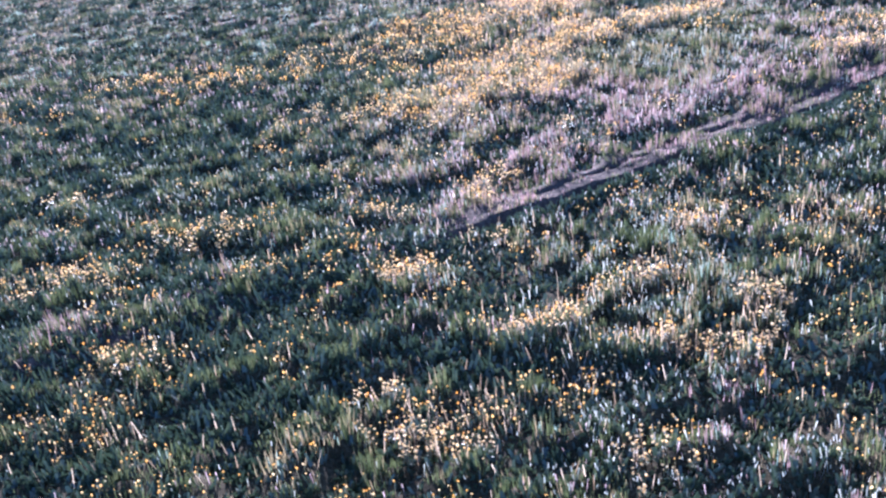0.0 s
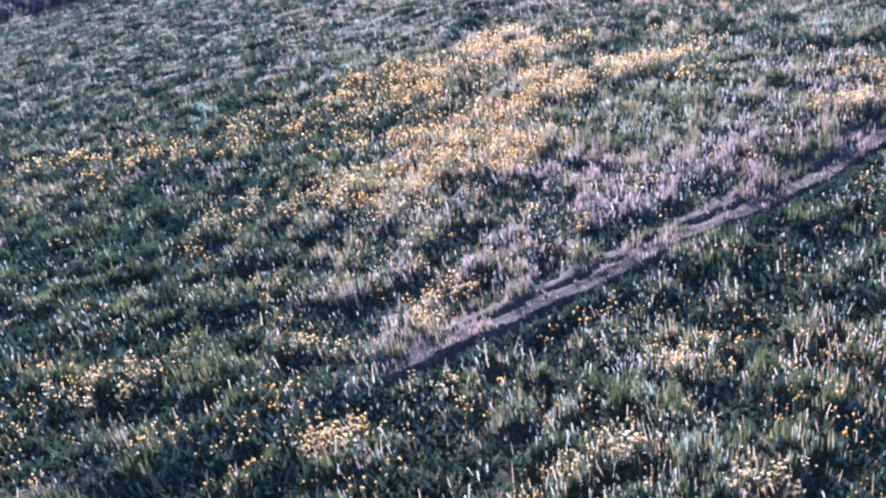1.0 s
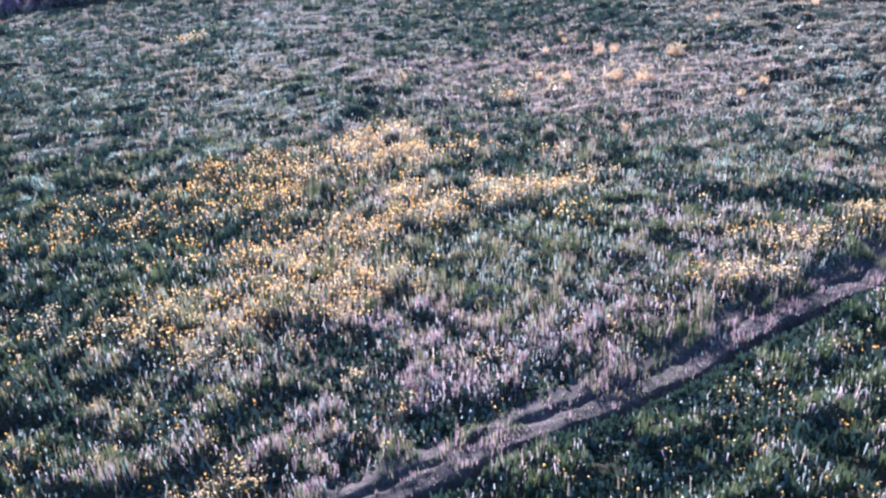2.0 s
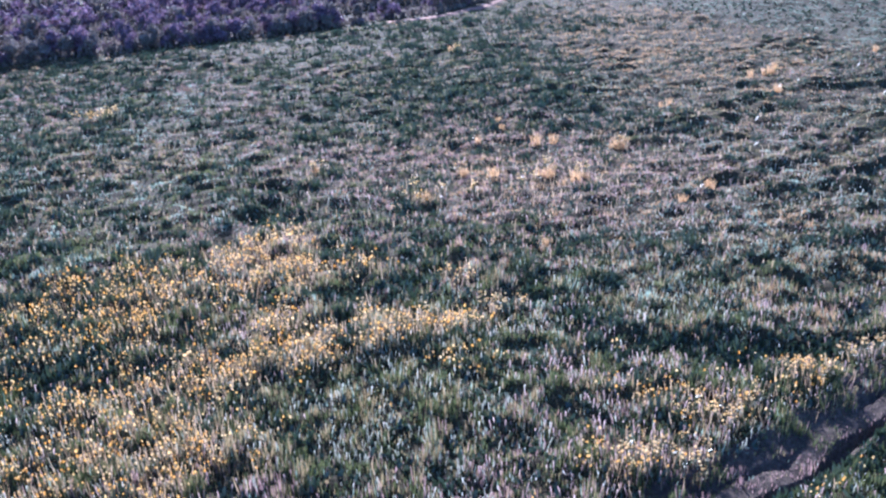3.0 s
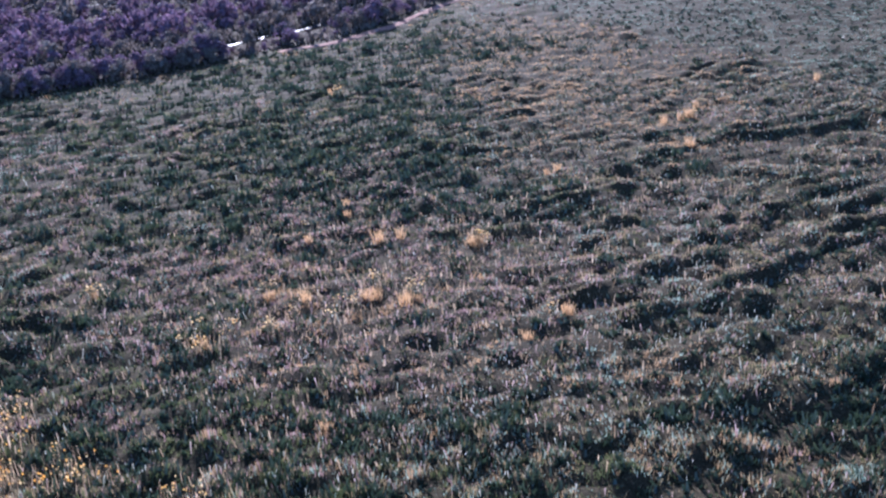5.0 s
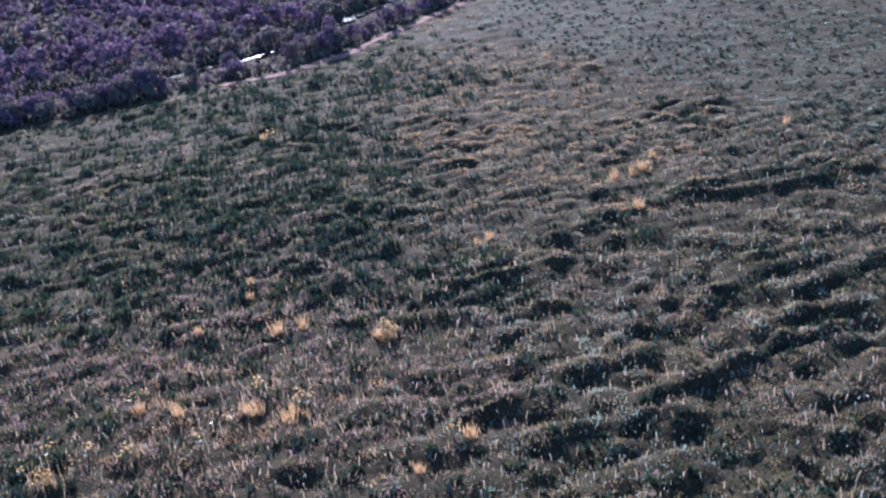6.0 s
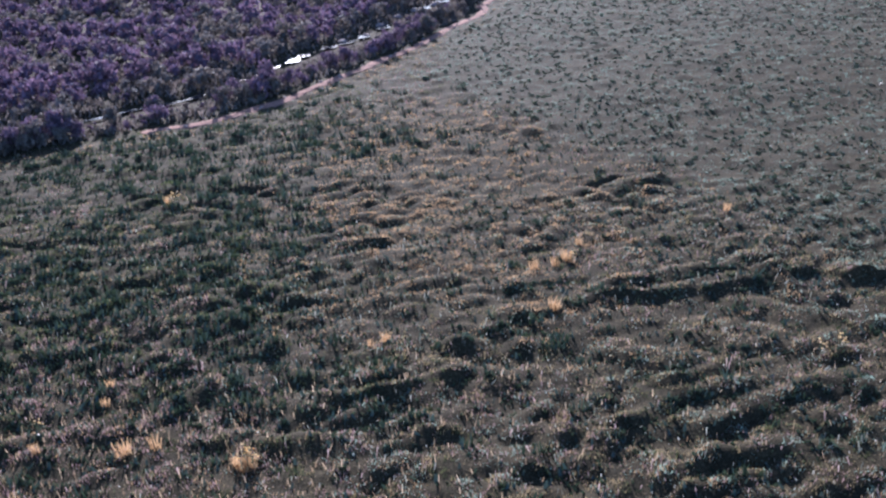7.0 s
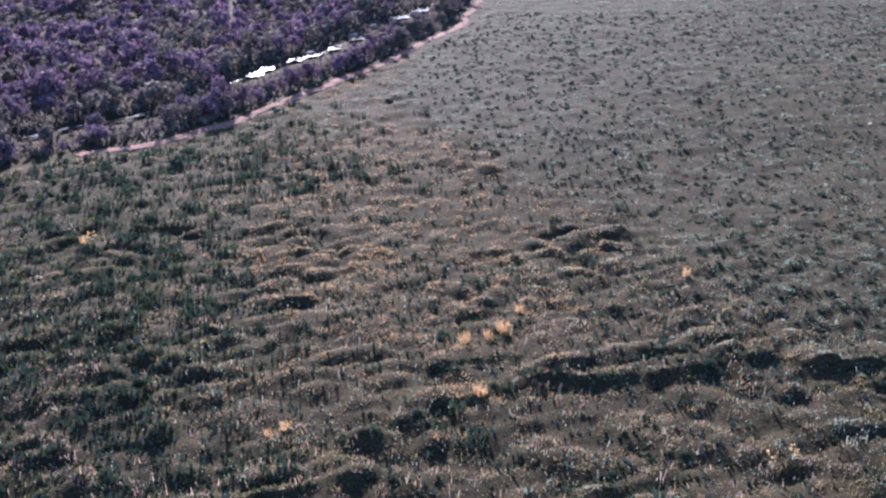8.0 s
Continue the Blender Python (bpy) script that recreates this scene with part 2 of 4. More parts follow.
# deep hollows, their shade deepened by dark sedge: middle x, y and half-widths
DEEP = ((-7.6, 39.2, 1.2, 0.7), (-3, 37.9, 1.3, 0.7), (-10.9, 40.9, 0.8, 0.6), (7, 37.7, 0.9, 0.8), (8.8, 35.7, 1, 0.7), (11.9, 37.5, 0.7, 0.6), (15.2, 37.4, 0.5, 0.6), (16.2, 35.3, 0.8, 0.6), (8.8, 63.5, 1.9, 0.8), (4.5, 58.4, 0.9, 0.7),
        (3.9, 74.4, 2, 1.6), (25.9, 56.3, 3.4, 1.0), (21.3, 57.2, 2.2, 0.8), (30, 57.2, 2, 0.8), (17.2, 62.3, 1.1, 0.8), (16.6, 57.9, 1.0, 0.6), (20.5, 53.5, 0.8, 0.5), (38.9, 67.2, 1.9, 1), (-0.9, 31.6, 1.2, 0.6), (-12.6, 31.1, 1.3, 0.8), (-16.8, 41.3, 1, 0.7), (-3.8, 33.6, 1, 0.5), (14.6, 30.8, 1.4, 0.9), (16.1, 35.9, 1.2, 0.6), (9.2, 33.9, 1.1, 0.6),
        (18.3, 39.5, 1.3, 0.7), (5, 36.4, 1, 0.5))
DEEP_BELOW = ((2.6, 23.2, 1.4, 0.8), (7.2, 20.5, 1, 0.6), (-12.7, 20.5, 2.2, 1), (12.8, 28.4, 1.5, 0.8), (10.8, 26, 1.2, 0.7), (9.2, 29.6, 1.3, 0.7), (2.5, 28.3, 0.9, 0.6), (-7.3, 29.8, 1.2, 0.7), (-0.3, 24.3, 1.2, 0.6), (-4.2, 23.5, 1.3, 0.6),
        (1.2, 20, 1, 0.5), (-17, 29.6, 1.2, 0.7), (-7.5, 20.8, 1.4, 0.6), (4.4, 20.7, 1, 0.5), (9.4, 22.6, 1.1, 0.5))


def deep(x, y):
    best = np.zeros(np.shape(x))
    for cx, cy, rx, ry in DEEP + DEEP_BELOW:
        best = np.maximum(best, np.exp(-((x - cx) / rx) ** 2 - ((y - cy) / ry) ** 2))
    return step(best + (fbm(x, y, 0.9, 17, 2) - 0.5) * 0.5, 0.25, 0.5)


def WEST(y):
    return np.interp(y, [14, 34, 42, 60, 75, 90, 130], [-1, -2, -4, 6, 15, 29, 32])


def west(x, y):
    """How far a place lies inside the greener western side."""
    return WEST(y) - x + (fbm(x, y, 10, 85, 3) - 0.5) * 20


def sward(x, y):
    """The close, even grass above the track, 0 to 1."""
    return np.exp(-((x - 15) / 14) ** 2 - ((y - 53) / 8) ** 2) * step(off_line(TRACK, x, y), 0.5, 2.0)


def even(x, y):
    """Less than 1 where the slope is smooth: the dry shoulder and the seeding grass below it."""
    return 1 - 0.6 * np.exp(-(((x - 39) / 7) ** 2 + ((y - 104) / 8) ** 2)) - 0.5 * np.exp(-(((x - 20) / 8) ** 2 + ((y - 80) / 9) ** 2))


def cells(x, y, wide, deep_by, turn, seed):
    """Uneven round cells over the plan: distance to the nearest middle, in cells, and that cell's own value, 0 to 1."""
    c, s = math.cos(radians(turn)), math.sin(radians(turn))
    u, v = (x * c + y * s) / wide, (y * c - x * s) / deep_by
    iu, iv = np.floor(u).astype(np.int64), np.floor(v).astype(np.int64)
    best, own = np.full(np.shape(x), 9.0), np.zeros(np.shape(x))
    for di in (-1, 0, 1):
        for dj in (-1, 0, 1):
            n = ((iu + di) * 374761393 + (iv + dj) * 668265263 + seed * 974711) & 0xFFFFFFFF
            n = ((n ^ (n >> 13)) * 1274126177) & 0xFFFFFFFF
            n = n ^ (n >> 16)
            d = np.hypot(iu + di + 0.12 + 0.76 * (n & 1023) / 1023 - u, iv + dj + 0.12 + 0.76 * ((n >> 10) & 1023) / 1023 - v)
            near = d < best
            best, own = np.where(near, d, best), np.where(near, ((n >> 20) & 1023) / 1023, own)
    return best, own


def mounds(x, y):
    """Trodden hummocks: their height, and the gaps between them, 0 to 1."""
    wx, wy = (fbm(x, y, 1.7, 41, 2) - 0.5) * 1.5, (fbm(x, y, 1.7, 43, 2) - 0.5) * 1.1
    d, own = cells(x + 1.4 * wx, y + 1.2 * wy, 2.2, 1.4, 22, 45)
    up = step(y, 56, 72)
    share = (0.35 + 0.65 * up) * (0.25 + 0.75 * even(x, y)) * (1 - 0.5 * pale_zone(x, y)) * (0.55 + 0.45 * step(fbm(x, y, 6, 46, 2), 0.35, 0.6))
    return share * (0.12 + 0.27 * own * own) * (1 - step(d, 0.12, 0.64)), share * step(d, 0.50, 0.62) * (0.3 + 0.7 * own)


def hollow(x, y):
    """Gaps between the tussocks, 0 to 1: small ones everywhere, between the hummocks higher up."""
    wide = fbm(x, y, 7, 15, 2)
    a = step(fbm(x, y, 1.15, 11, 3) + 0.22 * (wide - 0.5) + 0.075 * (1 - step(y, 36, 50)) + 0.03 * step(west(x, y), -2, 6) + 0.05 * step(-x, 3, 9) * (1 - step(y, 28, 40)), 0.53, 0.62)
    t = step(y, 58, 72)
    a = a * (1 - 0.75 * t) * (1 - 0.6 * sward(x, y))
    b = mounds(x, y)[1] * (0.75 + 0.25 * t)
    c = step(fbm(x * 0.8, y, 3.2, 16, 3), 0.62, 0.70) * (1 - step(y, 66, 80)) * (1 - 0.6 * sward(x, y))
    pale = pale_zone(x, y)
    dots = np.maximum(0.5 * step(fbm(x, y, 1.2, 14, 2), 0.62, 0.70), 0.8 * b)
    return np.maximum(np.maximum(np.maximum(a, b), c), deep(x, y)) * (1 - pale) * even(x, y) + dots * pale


PALE_EDGE = np.array([(100, 84), (70, 95), (61, 100), (58, 105), (53, 111), (50, 119), (45.5, 126), (41, 133), (37, 141), (33, 150), (34, 170)], float)[::-1]


def pale_zone(x, y):
    inside = -off_line(PALE_EDGE[::-1], x, y)
    return step(inside + (fbm(x, y, 6, 61, 3) - 0.5) * 9, -0.5, 4.5)


def land(x, y):
    """Height of the ground."""
    if np.ndim(x) == 0:
        return land(np.array([x], float), np.array([y], float))[0]
    x, y = np.asarray(x, float), np.asarray(y, float)
    e = off_line(EDGE, x, y)
    s = np.abs(off_line(STREAM, x, y))
    field = 1 - step(e, -1, 2)
    z = (fbm(x, y, 22, 3, 2) - 0.5) * 0.8 * field
    far = step(y, 70, 105)
    z = z + ((fbm(x, y, 1.3, 5, 2) - 0.5) * (0.34 - 0.12 * far) - (0.26 + 0.08 * (1 - step(y, 44, 56)) - 0.06 * far) * hollow(x, y)) * field
    z = z + (0.5 * terrace(x, y)[0] + scarps(x, y)[0] + mounds(x, y)[0]) * field
    z = z - 0.3 * step(e, -5, 3) - 0.55 * (1 - step(s, 0.8, 3.0)) + 6.0 * step(e, 30, 260)
    t = np.abs(off_line(TRACK, x, y))
    return z * (0.25 + 0.75 * step(t, 0.5, 2.0))


def clear(x, y, room):
    """Whether a place lies off the track, which is overgrown in the west."""
    return (np.abs(off_line(TRACK, x, y)) > room) | (x < -1.5)


def ruts(x, y):
    d = off_line(TRACK, x, y) + (fbm(x, y, 3.0, 71, 2) - 0.5) * 0.5 + (fbm(x, y, 0.7, 74, 2) - 0.5) * 0.4
    deep = (0.75 + 0.5 * fbm(x, y, 4.0, 72, 2)) * (0.35 + 0.65 * step(x, -7, 6))
    near = step(d, -1.1, -0.9) * (1 - step(d, -0.58, -0.46))
    far = step(d, 0.30, 0.42) * (1 - step(d, 0.60, 0.74)) * step(fbm(x, y, 5.0, 73, 2), 0.26, 0.40)
    return deep * (0.46 * near + 0.17 * far), np.maximum(near, 0.75 * far) * (0.5 + 0.5 * step(x, -8, 3)), d


def mesh_of(name, verts, faces, mats, shade=False):
    """A mesh from arrays of places and of faces with the same number of corners each."""
    me = bpy.data.meshes.new(name)
    corners = faces.shape[1]
    me.vertices.add(len(verts))
    me.vertices.foreach_set("co", np.ascontiguousarray(verts, dtype=np.float32).ravel())
    me.loops.add(faces.size)
    me.loops.foreach_set("vertex_index", np.ascontiguousarray(faces, dtype=np.int32).ravel())
    me.polygons.add(len(faces))
    me.polygons.foreach_set("loop_start", np.arange(0, faces.size, corners, dtype=np.int32))
    me.polygons.foreach_set("use_smooth", np.full(len(faces), shade))
    for m in mats if isinstance(mats, (list, tuple)) else [mats]:
        me.materials.append(m)
    me.update(calc_edges=True)
    me.validate()
    return me


def sheet(name, X, Y, Z, mat):
    r, c = X.shape
    n = np.arange(r * c).reshape(r, c)
    faces = np.stack([n[:-1, :-1], n[:-1, 1:], n[1:, 1:], n[1:, :-1]], -1).reshape(-1, 4)
    return new(name, mesh_of(name, np.stack([X, Y, Z], -1).reshape(-1, 3), faces, mat, True))


def spaced(*runs):
    return np.unique(np.concatenate([np.arange(a, b, d) for a, b, d in runs]))


# ---- ground, track, path, stream ----
_out = np.array([130, 160, 210, 300, 450, 700, 1100, 1700, 2600, 4000.0])
gx = np.concatenate([-_out[::-1] + 60, spaced((-58, -26, 0.8), (-26, 66, 0.4), (66, 112, 0.8)), _out])
gy = np.concatenate([-_out[::-1] + 120, spaced((0, 14, 1.0), (14, 120, 0.3), (120, 200, 0.65), (200, 270, 2.5)), _out + 150])
X, Y = np.meshgrid(gx, gy)
Z = land(X, Y) - 0.7 * (1 - step(np.abs(off_line(TRACK, X, Y)), 1.1, 1.9))
Z = Z + 70 * step(Y, 420, 1500) * (0.5 + fbm(X, Y, 500, 9, 3))
tagged(sheet("ground", X, Y, Z, M_GROUND), "hummocky meadow soil under dry thatch, with hollows and trodden steps", "ground", kind="structure")


def strip(line, s0, s1, along, across):
    """A grid of places along a bent line, between two arc lengths."""
    seg = np.hypot(*np.diff(line, axis=0).T)
    at = np.concatenate([[0], np.cumsum(seg)])
    s = np.arange(s0, min(s1, at[-1]), along)
    smooth = [np.mean([np.interp(s + k, at, line[:, i]) for k in (-2, -1, 0, 1, 2)], 0) for i in (0, 1)]
    tx, ty = np.gradient(smooth[0]), np.gradient(smooth[1])
    size = np.hypot(tx, ty)
    return smooth[0][:, None] - (ty / size)[:, None] * across, smooth[1][:, None] + (tx / size)[:, None] * across


X, Y = strip(TRACK, 18, 136, 0.25, np.arange(-1.9, 1.91, 0.1))
Z = land(X, Y) - ruts(X, Y)[0] + (fbm(X, Y, 0.6, 75, 3) - 0.5) * 0.10
Z[:, 0] -= 0.5
Z[:, -1] -= 0.5
tagged(sheet("farm_track", X, Y, Z, M_TRACK), "narrow rutted earth track with a grassy crown", "track", kind="structure")

X, Y = strip(EDGE, 455, 620, 0.4, np.arange(0.1, 2.05, 0.3))
X = X + (fbm(X, Y, 3.0, 78, 3) - 0.5) * 1.6
Z = land(X, Y) + 0.05 + (fbm(X, Y, 0.8, 77, 3) - 0.5) * 0.08
Z[:, 0] -= 0.3
Z[:, -1] -= 0.3
tagged(sheet("footpath", X, Y, Z, M_PATH), "sunlit pinkish sandy path along the edge of the meadow", "path", kind="structure")

X, Y = strip(STREAM, 325, 640, 0.4, np.array([-1.0, -0.5, 0.0, 0.5, 1.0]))
wide = 0.03 + sum(r * np.exp(-((X[:, 2:3] - px) ** 2 + (Y[:, 2:3] - py) ** 2) / 0.75) for px, py, r in POOLS) * (0.8 + 0.4 * fbm(X, Y, 1.1, 76, 2))
X, Y = X[:, 2:3] + (X - X[:, 2:3]) * wide, Y[:, 2:3] + (Y - Y[:, 2:3]) * wide
tagged(sheet("stream_water", X, Y, np.full(X.shape, -0.62), M_WATER), "shallow stream glinting white in the low sun", "water", kind="structure")


# ---- grass ----
def seen_width(y):
    left = np.interp(y, [10, 19, 60, 93, 119, 170, 205], [-13, -17, -36, -48, -42, -40, -40])
    right = np.interp(y, [10, 17, 36, 59, 65, 89, 124, 191, 205], [12, 13, 24, 40, 46, 63, 80, 106, 110])
    return left, right


def strew(y0, y1, per_m2):
    """Even random places over the stretch y0 to y1 of the meadow."""
    ys = np.linspace(y0, y1, 200)
    l, r = seen_width(ys)
    w = r - l
    n = int(np.mean(w) * (y1 - y0) * per_m2)
    cdf = np.cumsum(w) / np.sum(w)
    y = np.interp(rng.random(n), cdf, ys)
    l, r = seen_width(y)
    return l - 2.5 + rng.random(n) * (r - l + 5) + rng.normal(0, 1.2, n), y + rng.normal(0, 0.8, n)


def blades(x, y, z, high, wide, lean, tip=0.2):
    """One tapered upright blade a place: corners and faces."""
    n = len(x)
    a = rng.random(n) * np.pi
    a = np.where(rng.random(n) < 0.5, a * 0.25 - 0.4, a)
    b = rng.random(n) * 2 * np.pi
    ux, uy = np.cos(a) * wide / 2, np.sin(a) * wide / 2
    tx, ty = x + np.cos(b) * lean * high, y + np.sin(b) * lean * high
    v = np.empty((n, 4, 3))
    v[:, 0] = np.stack([x - ux, y - uy, z - 0.04], -1)
    v[:, 1] = np.stack([x + ux, y + uy, z - 0.04], -1)
    v[:, 2] = np.stack([tx + ux * tip, ty + uy * tip, z + high], -1)
    v[:, 3] = np.stack([tx - ux * tip, ty - uy * tip, z + high * 0.98], -1)
    return v.reshape(-1, 3), np.arange(4 * n).reshape(n, 4)


def kinds_at(x, y):
    """Share of each kind of grass: green, straw, rosy, pale, tan."""
    d = off_line(TRACK, x, y)
    pale = pale_zone(x, y)
    n1, n2, n3 = fbm(x, y, 5, 81, 3), fbm(x, y, 3, 82, 3), fbm(x, y, 9, 83, 2)
    rosy = 2.0 * np.exp(-((d + 0.1) / 0.7) ** 2) + 2.2 * np.exp(-(((x - 4.6) / 4.2) ** 2 + ((y - 47.3) / 2.4) ** 2)) + (1 + 0.8 * np.exp(-((x - 9) / 6) ** 2)) * np.exp(-((d - 3.2) / 3.2) ** 2) * step(x, -8, 4) * (1 - 0.85 * step(x, 15, 23)) + 3.4 * np.exp(-(((x - 20.5) / 9) ** 2 + ((y - 82) / 10) ** 2)) + (0.5 * step(n3, 0.5, 0.7) + 0.6 * step(n1, 0.4, 0.6)) * step(y, 60, 70) * (1 - 0.6 * step(-x, -4, 6) * (1 - step(y, 84, 100))) + 0.45 * step(n3, 0.4, 0.6) * (1 - step(y, 30, 38)) * step(x, -9, -3)
    tan = 0.5 * trodden(x, y) * step(fbm(x, y, 7, 84, 2), 0.4, 0.6) + 2.5 * np.exp(-((off_line(EDGE, x, y) + 0.5) / 1.6) ** 2) + 20.0 * np.exp(-(((x - 34.5) / 8) ** 2 + ((y - 124.5) / 10) ** 2)) + 3.5 * np.exp(-(((x - 35) / 9) ** 2 + ((y - 107) / 10) ** 2)) + 3.6 * np.exp(-(((x - 20) / 7) ** 2 + ((y - 79) / 8) ** 2)) + 1.8 * np.exp(-(((x - 40) / 6) ** 2 + ((y - 101) / 7) ** 2))
    straw = 0.2 + 1.2 * np.exp(-(((x + 6) / 5) ** 2 + ((y - 44.5) / 4) ** 2)) + 0.5 * trodden(x, y) + 0.7 * np.exp(-(((x - 12) / 10) ** 2 + ((y - 104) / 14) ** 2)) + 0.8 * step(n1, 0.5, 0.68) + 0.6 * np.exp(-(((x - 9) / 10) ** 2 + ((y - 51) / 10) ** 2)) + 0.5 * np.exp(-(((x - 4) / 8) ** 2 + ((y - 60) / 8) ** 2))
    silver = 0.25 * np.exp(-(((x - 22) / 6) ** 2 + ((y - 61.5) / 2.5) ** 2)) + 0.15 * sward(x, y)
    green_west = (0.8 + 0.2 * np.maximum(step(x, -10, 8), 1 - step(y, 58, 68))) * (2.2 - 1.0 * step(y, 60, 75) * (1 - step(y, 108, 122))) * step(west(x, y), -4, 8) * (1 - 0.25 * np.exp(-((y - 60) / 8) ** 2)) * (1 - 0.6 * np.exp(-(((x + 6) / 5) ** 2 + ((y - 44.5) / 4) ** 2))) + 1.5 * step(-x, 5, 10) * (1 - step(y, 27, 35))
    lee = step(-d, 0.9, 1.3) * (1 - step(-d, 7, 10)) * step(x, 8, 13)
    green = 0.55 + 0.9 * sward(x, y) + 1.8 * np.exp(-(((x - 28) / 7) ** 2 + ((y - 60) / 4) ** 2)) + 0.6 * np.exp(-((x / 8) ** 2 + ((y - 56) / 6) ** 2)) + 1.6 * np.exp(-(((x - 24) / 6) ** 2 + ((y - 54.5) / 2.2) ** 2)) + 0.4 * np.exp(-(((x - 15) / 6) ** 2 + ((y - 98) / 11) ** 2)) + 2.4 * np.exp(-((x - 12) / 7) ** 2 - ((y - 70) / 5.5) ** 2) + green_west + 4.0 * lee + 1.0 * step(n2, 0.45, 0.65) + 0.5 * np.exp(-(((x - 10) / 16) ** 2 + ((y - 112) / 20) ** 2))
    lush = step(west(x, y), -4, 6) * step(x, -9, 6) * 0.7 * step(y, 82, 98) * (1 - 0.8 * np.exp(-(((x - 20.5) / 9) ** 2 + ((y - 82) / 10) ** 2)))
    damp = np.exp(-((x - 13) / 7) ** 2 - ((y - 69) / 5) ** 2)
    up = step(y, 42, 78) * (1 - 0.9 * lush) * (1 - 0.8 * damp)
    green, straw, rosy = green * (1.25 - 0.6 * up), straw * (0.75 + 0.6 * up), rosy * (0.9 + 0.35 * up)
    w = np.stack([green * (1 - 0.7 * pale), straw * (1 - 0.6 * pale), rosy * (1 - 0.8 * pale), 0.10 + 0.35 * up * step(y, 56, 66) + 0.5 * trodden(x, y) * step(y, 60, 70) + silver * (1 - lee) + 4.5 * pale, tan * (1 - 0.6 * pale)], -1)
    return w / w.sum(-1, keepdims=True)


def patchy(x, y):
    """Even values from 0 to 1 that stay alike within a tussock."""
    v = (fbm(x, y, 1.1, 102, 2) - 0.5) * (0.55 + 0.6 * step(y, 56, 70)) + rng.normal(0, 0.13, len(x))
    rank = np.empty(len(x))
    rank[np.argsort(v)] = (np.arange(len(x)) + 0.5) / len(x)
    return rank


GRASSES = [("green_grass", "grey-green meadow grass in dense tussocks", M_GREEN), ("straw_grass", "straw-coloured dry grass standing among the green", M_STRAW),
           ("rosy_grass", "rosy-brown seeding grass beside the track", M_PINK), ("pale_grass", "short pale blue-green grass on the open slope", M_PALE),
           ("tan_grass", "tan withered grass in a dry patch", M_TAN)]
made = [[] for _ in GRASSES]
for y0, y1, thick, size in ((13, 46, 140, 0.95), (46, 66, 110, 1.0), (66, 90, 90, 1.0), (90, 116, 62, 1.1), (116, 204, 19, 1.5)):
    x, y = strew(y0, y1, thick)
    e = off_line(EDGE, x, y)
    bare = np.maximum(terrace(x, y)[1], scarps(x, y)[1])
    _, rut, d = ruts(x, y)
    on = (d > -1.15) & (d < 0.55) & (x + (fbm(x, y, 2.0, 89, 2) - 0.5) * 8 > -4)
    keep = 1 - (0.75 + 0.2 * pale_zone(x, y)) * hollow(x, y) - 0.7 * bare
    keep = np.where(on, np.minimum(keep, (0.05 + 0.85 * (1 - rut)) * (1 - (0.08 + 0.22 * step(d, -0.4, -0.2) * (1 - step(d, 0.2, 0.5))) * step(x, 0, 10))), keep) * (1 - np.where(x > 11, np.minimum(step(e + (fbm(x, y, 1.5, 79, 2) - 0.5) * 3.2, -0.6, 0.9), 0.72 + step(e, 3.6, 4.4)), step(e, 2.5, 4.0)).clip(0, 1))
    tuft = fbm(x, y, 0.55, 91, 2)
    keep = keep * (0.45 + 0.8 * step(tuft, 0.38, 0.6))
    ok = rng.random(len(x)) < keep
    x, y, tuft, on, rut = x[ok], y[ok], tuft[ok], on[ok], rut[ok]
    z = land(x, y)
    z = np.where(on, z - ruts(x, y)[0], z)
    mound = fbm(x, y, 1.6, 92, 2)
    high = (0.06 + 0.5 * tuft * tuft * (0.35 + 1.4 * mound) * 1.5) * (0.7 + 0.6 * rng.random(len(x)))
    high = high * np.where(on, 0.62 - 0.1 * step(x, 0, 9), 1.0) * (1 - 0.45 * hollow(x, y)) * (1 - 0.5 * pale_zone(x, y)) * (1 - 0.2 * trodden(x, y)) * (1 - 0.64 * step(y, 60, 76))
    w = kinds_at(x, y)
    pick = (patchy(x, y)[:, None] > np.cumsum(w, -1)).sum(-1).clip(0, 4)
    high = high * np.array([0.9, 1.15, 1.15, 0.9, 1.0])[pick]
    wide = (0.030 + 0.028 * rng.random(len(x))) * size
    for k in range(5):
        m = pick == k
        made[k].append((x[m], y[m], z[m], high[m], wide[m], (0.05 + 0.16 * rng.random(m.sum())) + 0.28 * trodden(x[m], y[m])))
for (name, label, mat), rows in zip(GRASSES, made):
    x, y, z, high, wide, lean = [np.concatenate(c) for c in zip(*rows)]
    v, f = blades(x, y, z, high, wide, lean)
    tagged(new(name, mesh_of(name, v, f, mat)), label, "grass", kind="stuff")

# thinner grass beyond the part that is walked over
x = np.concatenate([rng.uniform(-52, 84, 190000), rng.uniform(-66, 118, 60000)])
y = np.concatenate([rng.uniform(-16, 104, 190000), rng.uniform(-24, 206, 60000)])
l, r = seen_width(y)
ok = ((x < l + 1) | (x > r - 1) | (y < 15)) & (off_line(EDGE, x, y) < 0) & clear(x, y, 1.3)
ok = ok & (rng.random(len(x)) < 0.25 + 0.75 * step(fbm(x, y, 1.4, 91, 3), 0.35, 0.6)) & ((x < 70) | (y < 130))
x, y = x[ok], y[ok]
dry = rng.random(len(x)) < 0.15 + 0.5 * step(fbm(x, y, 6, 86, 3), 0.48, 0.62)
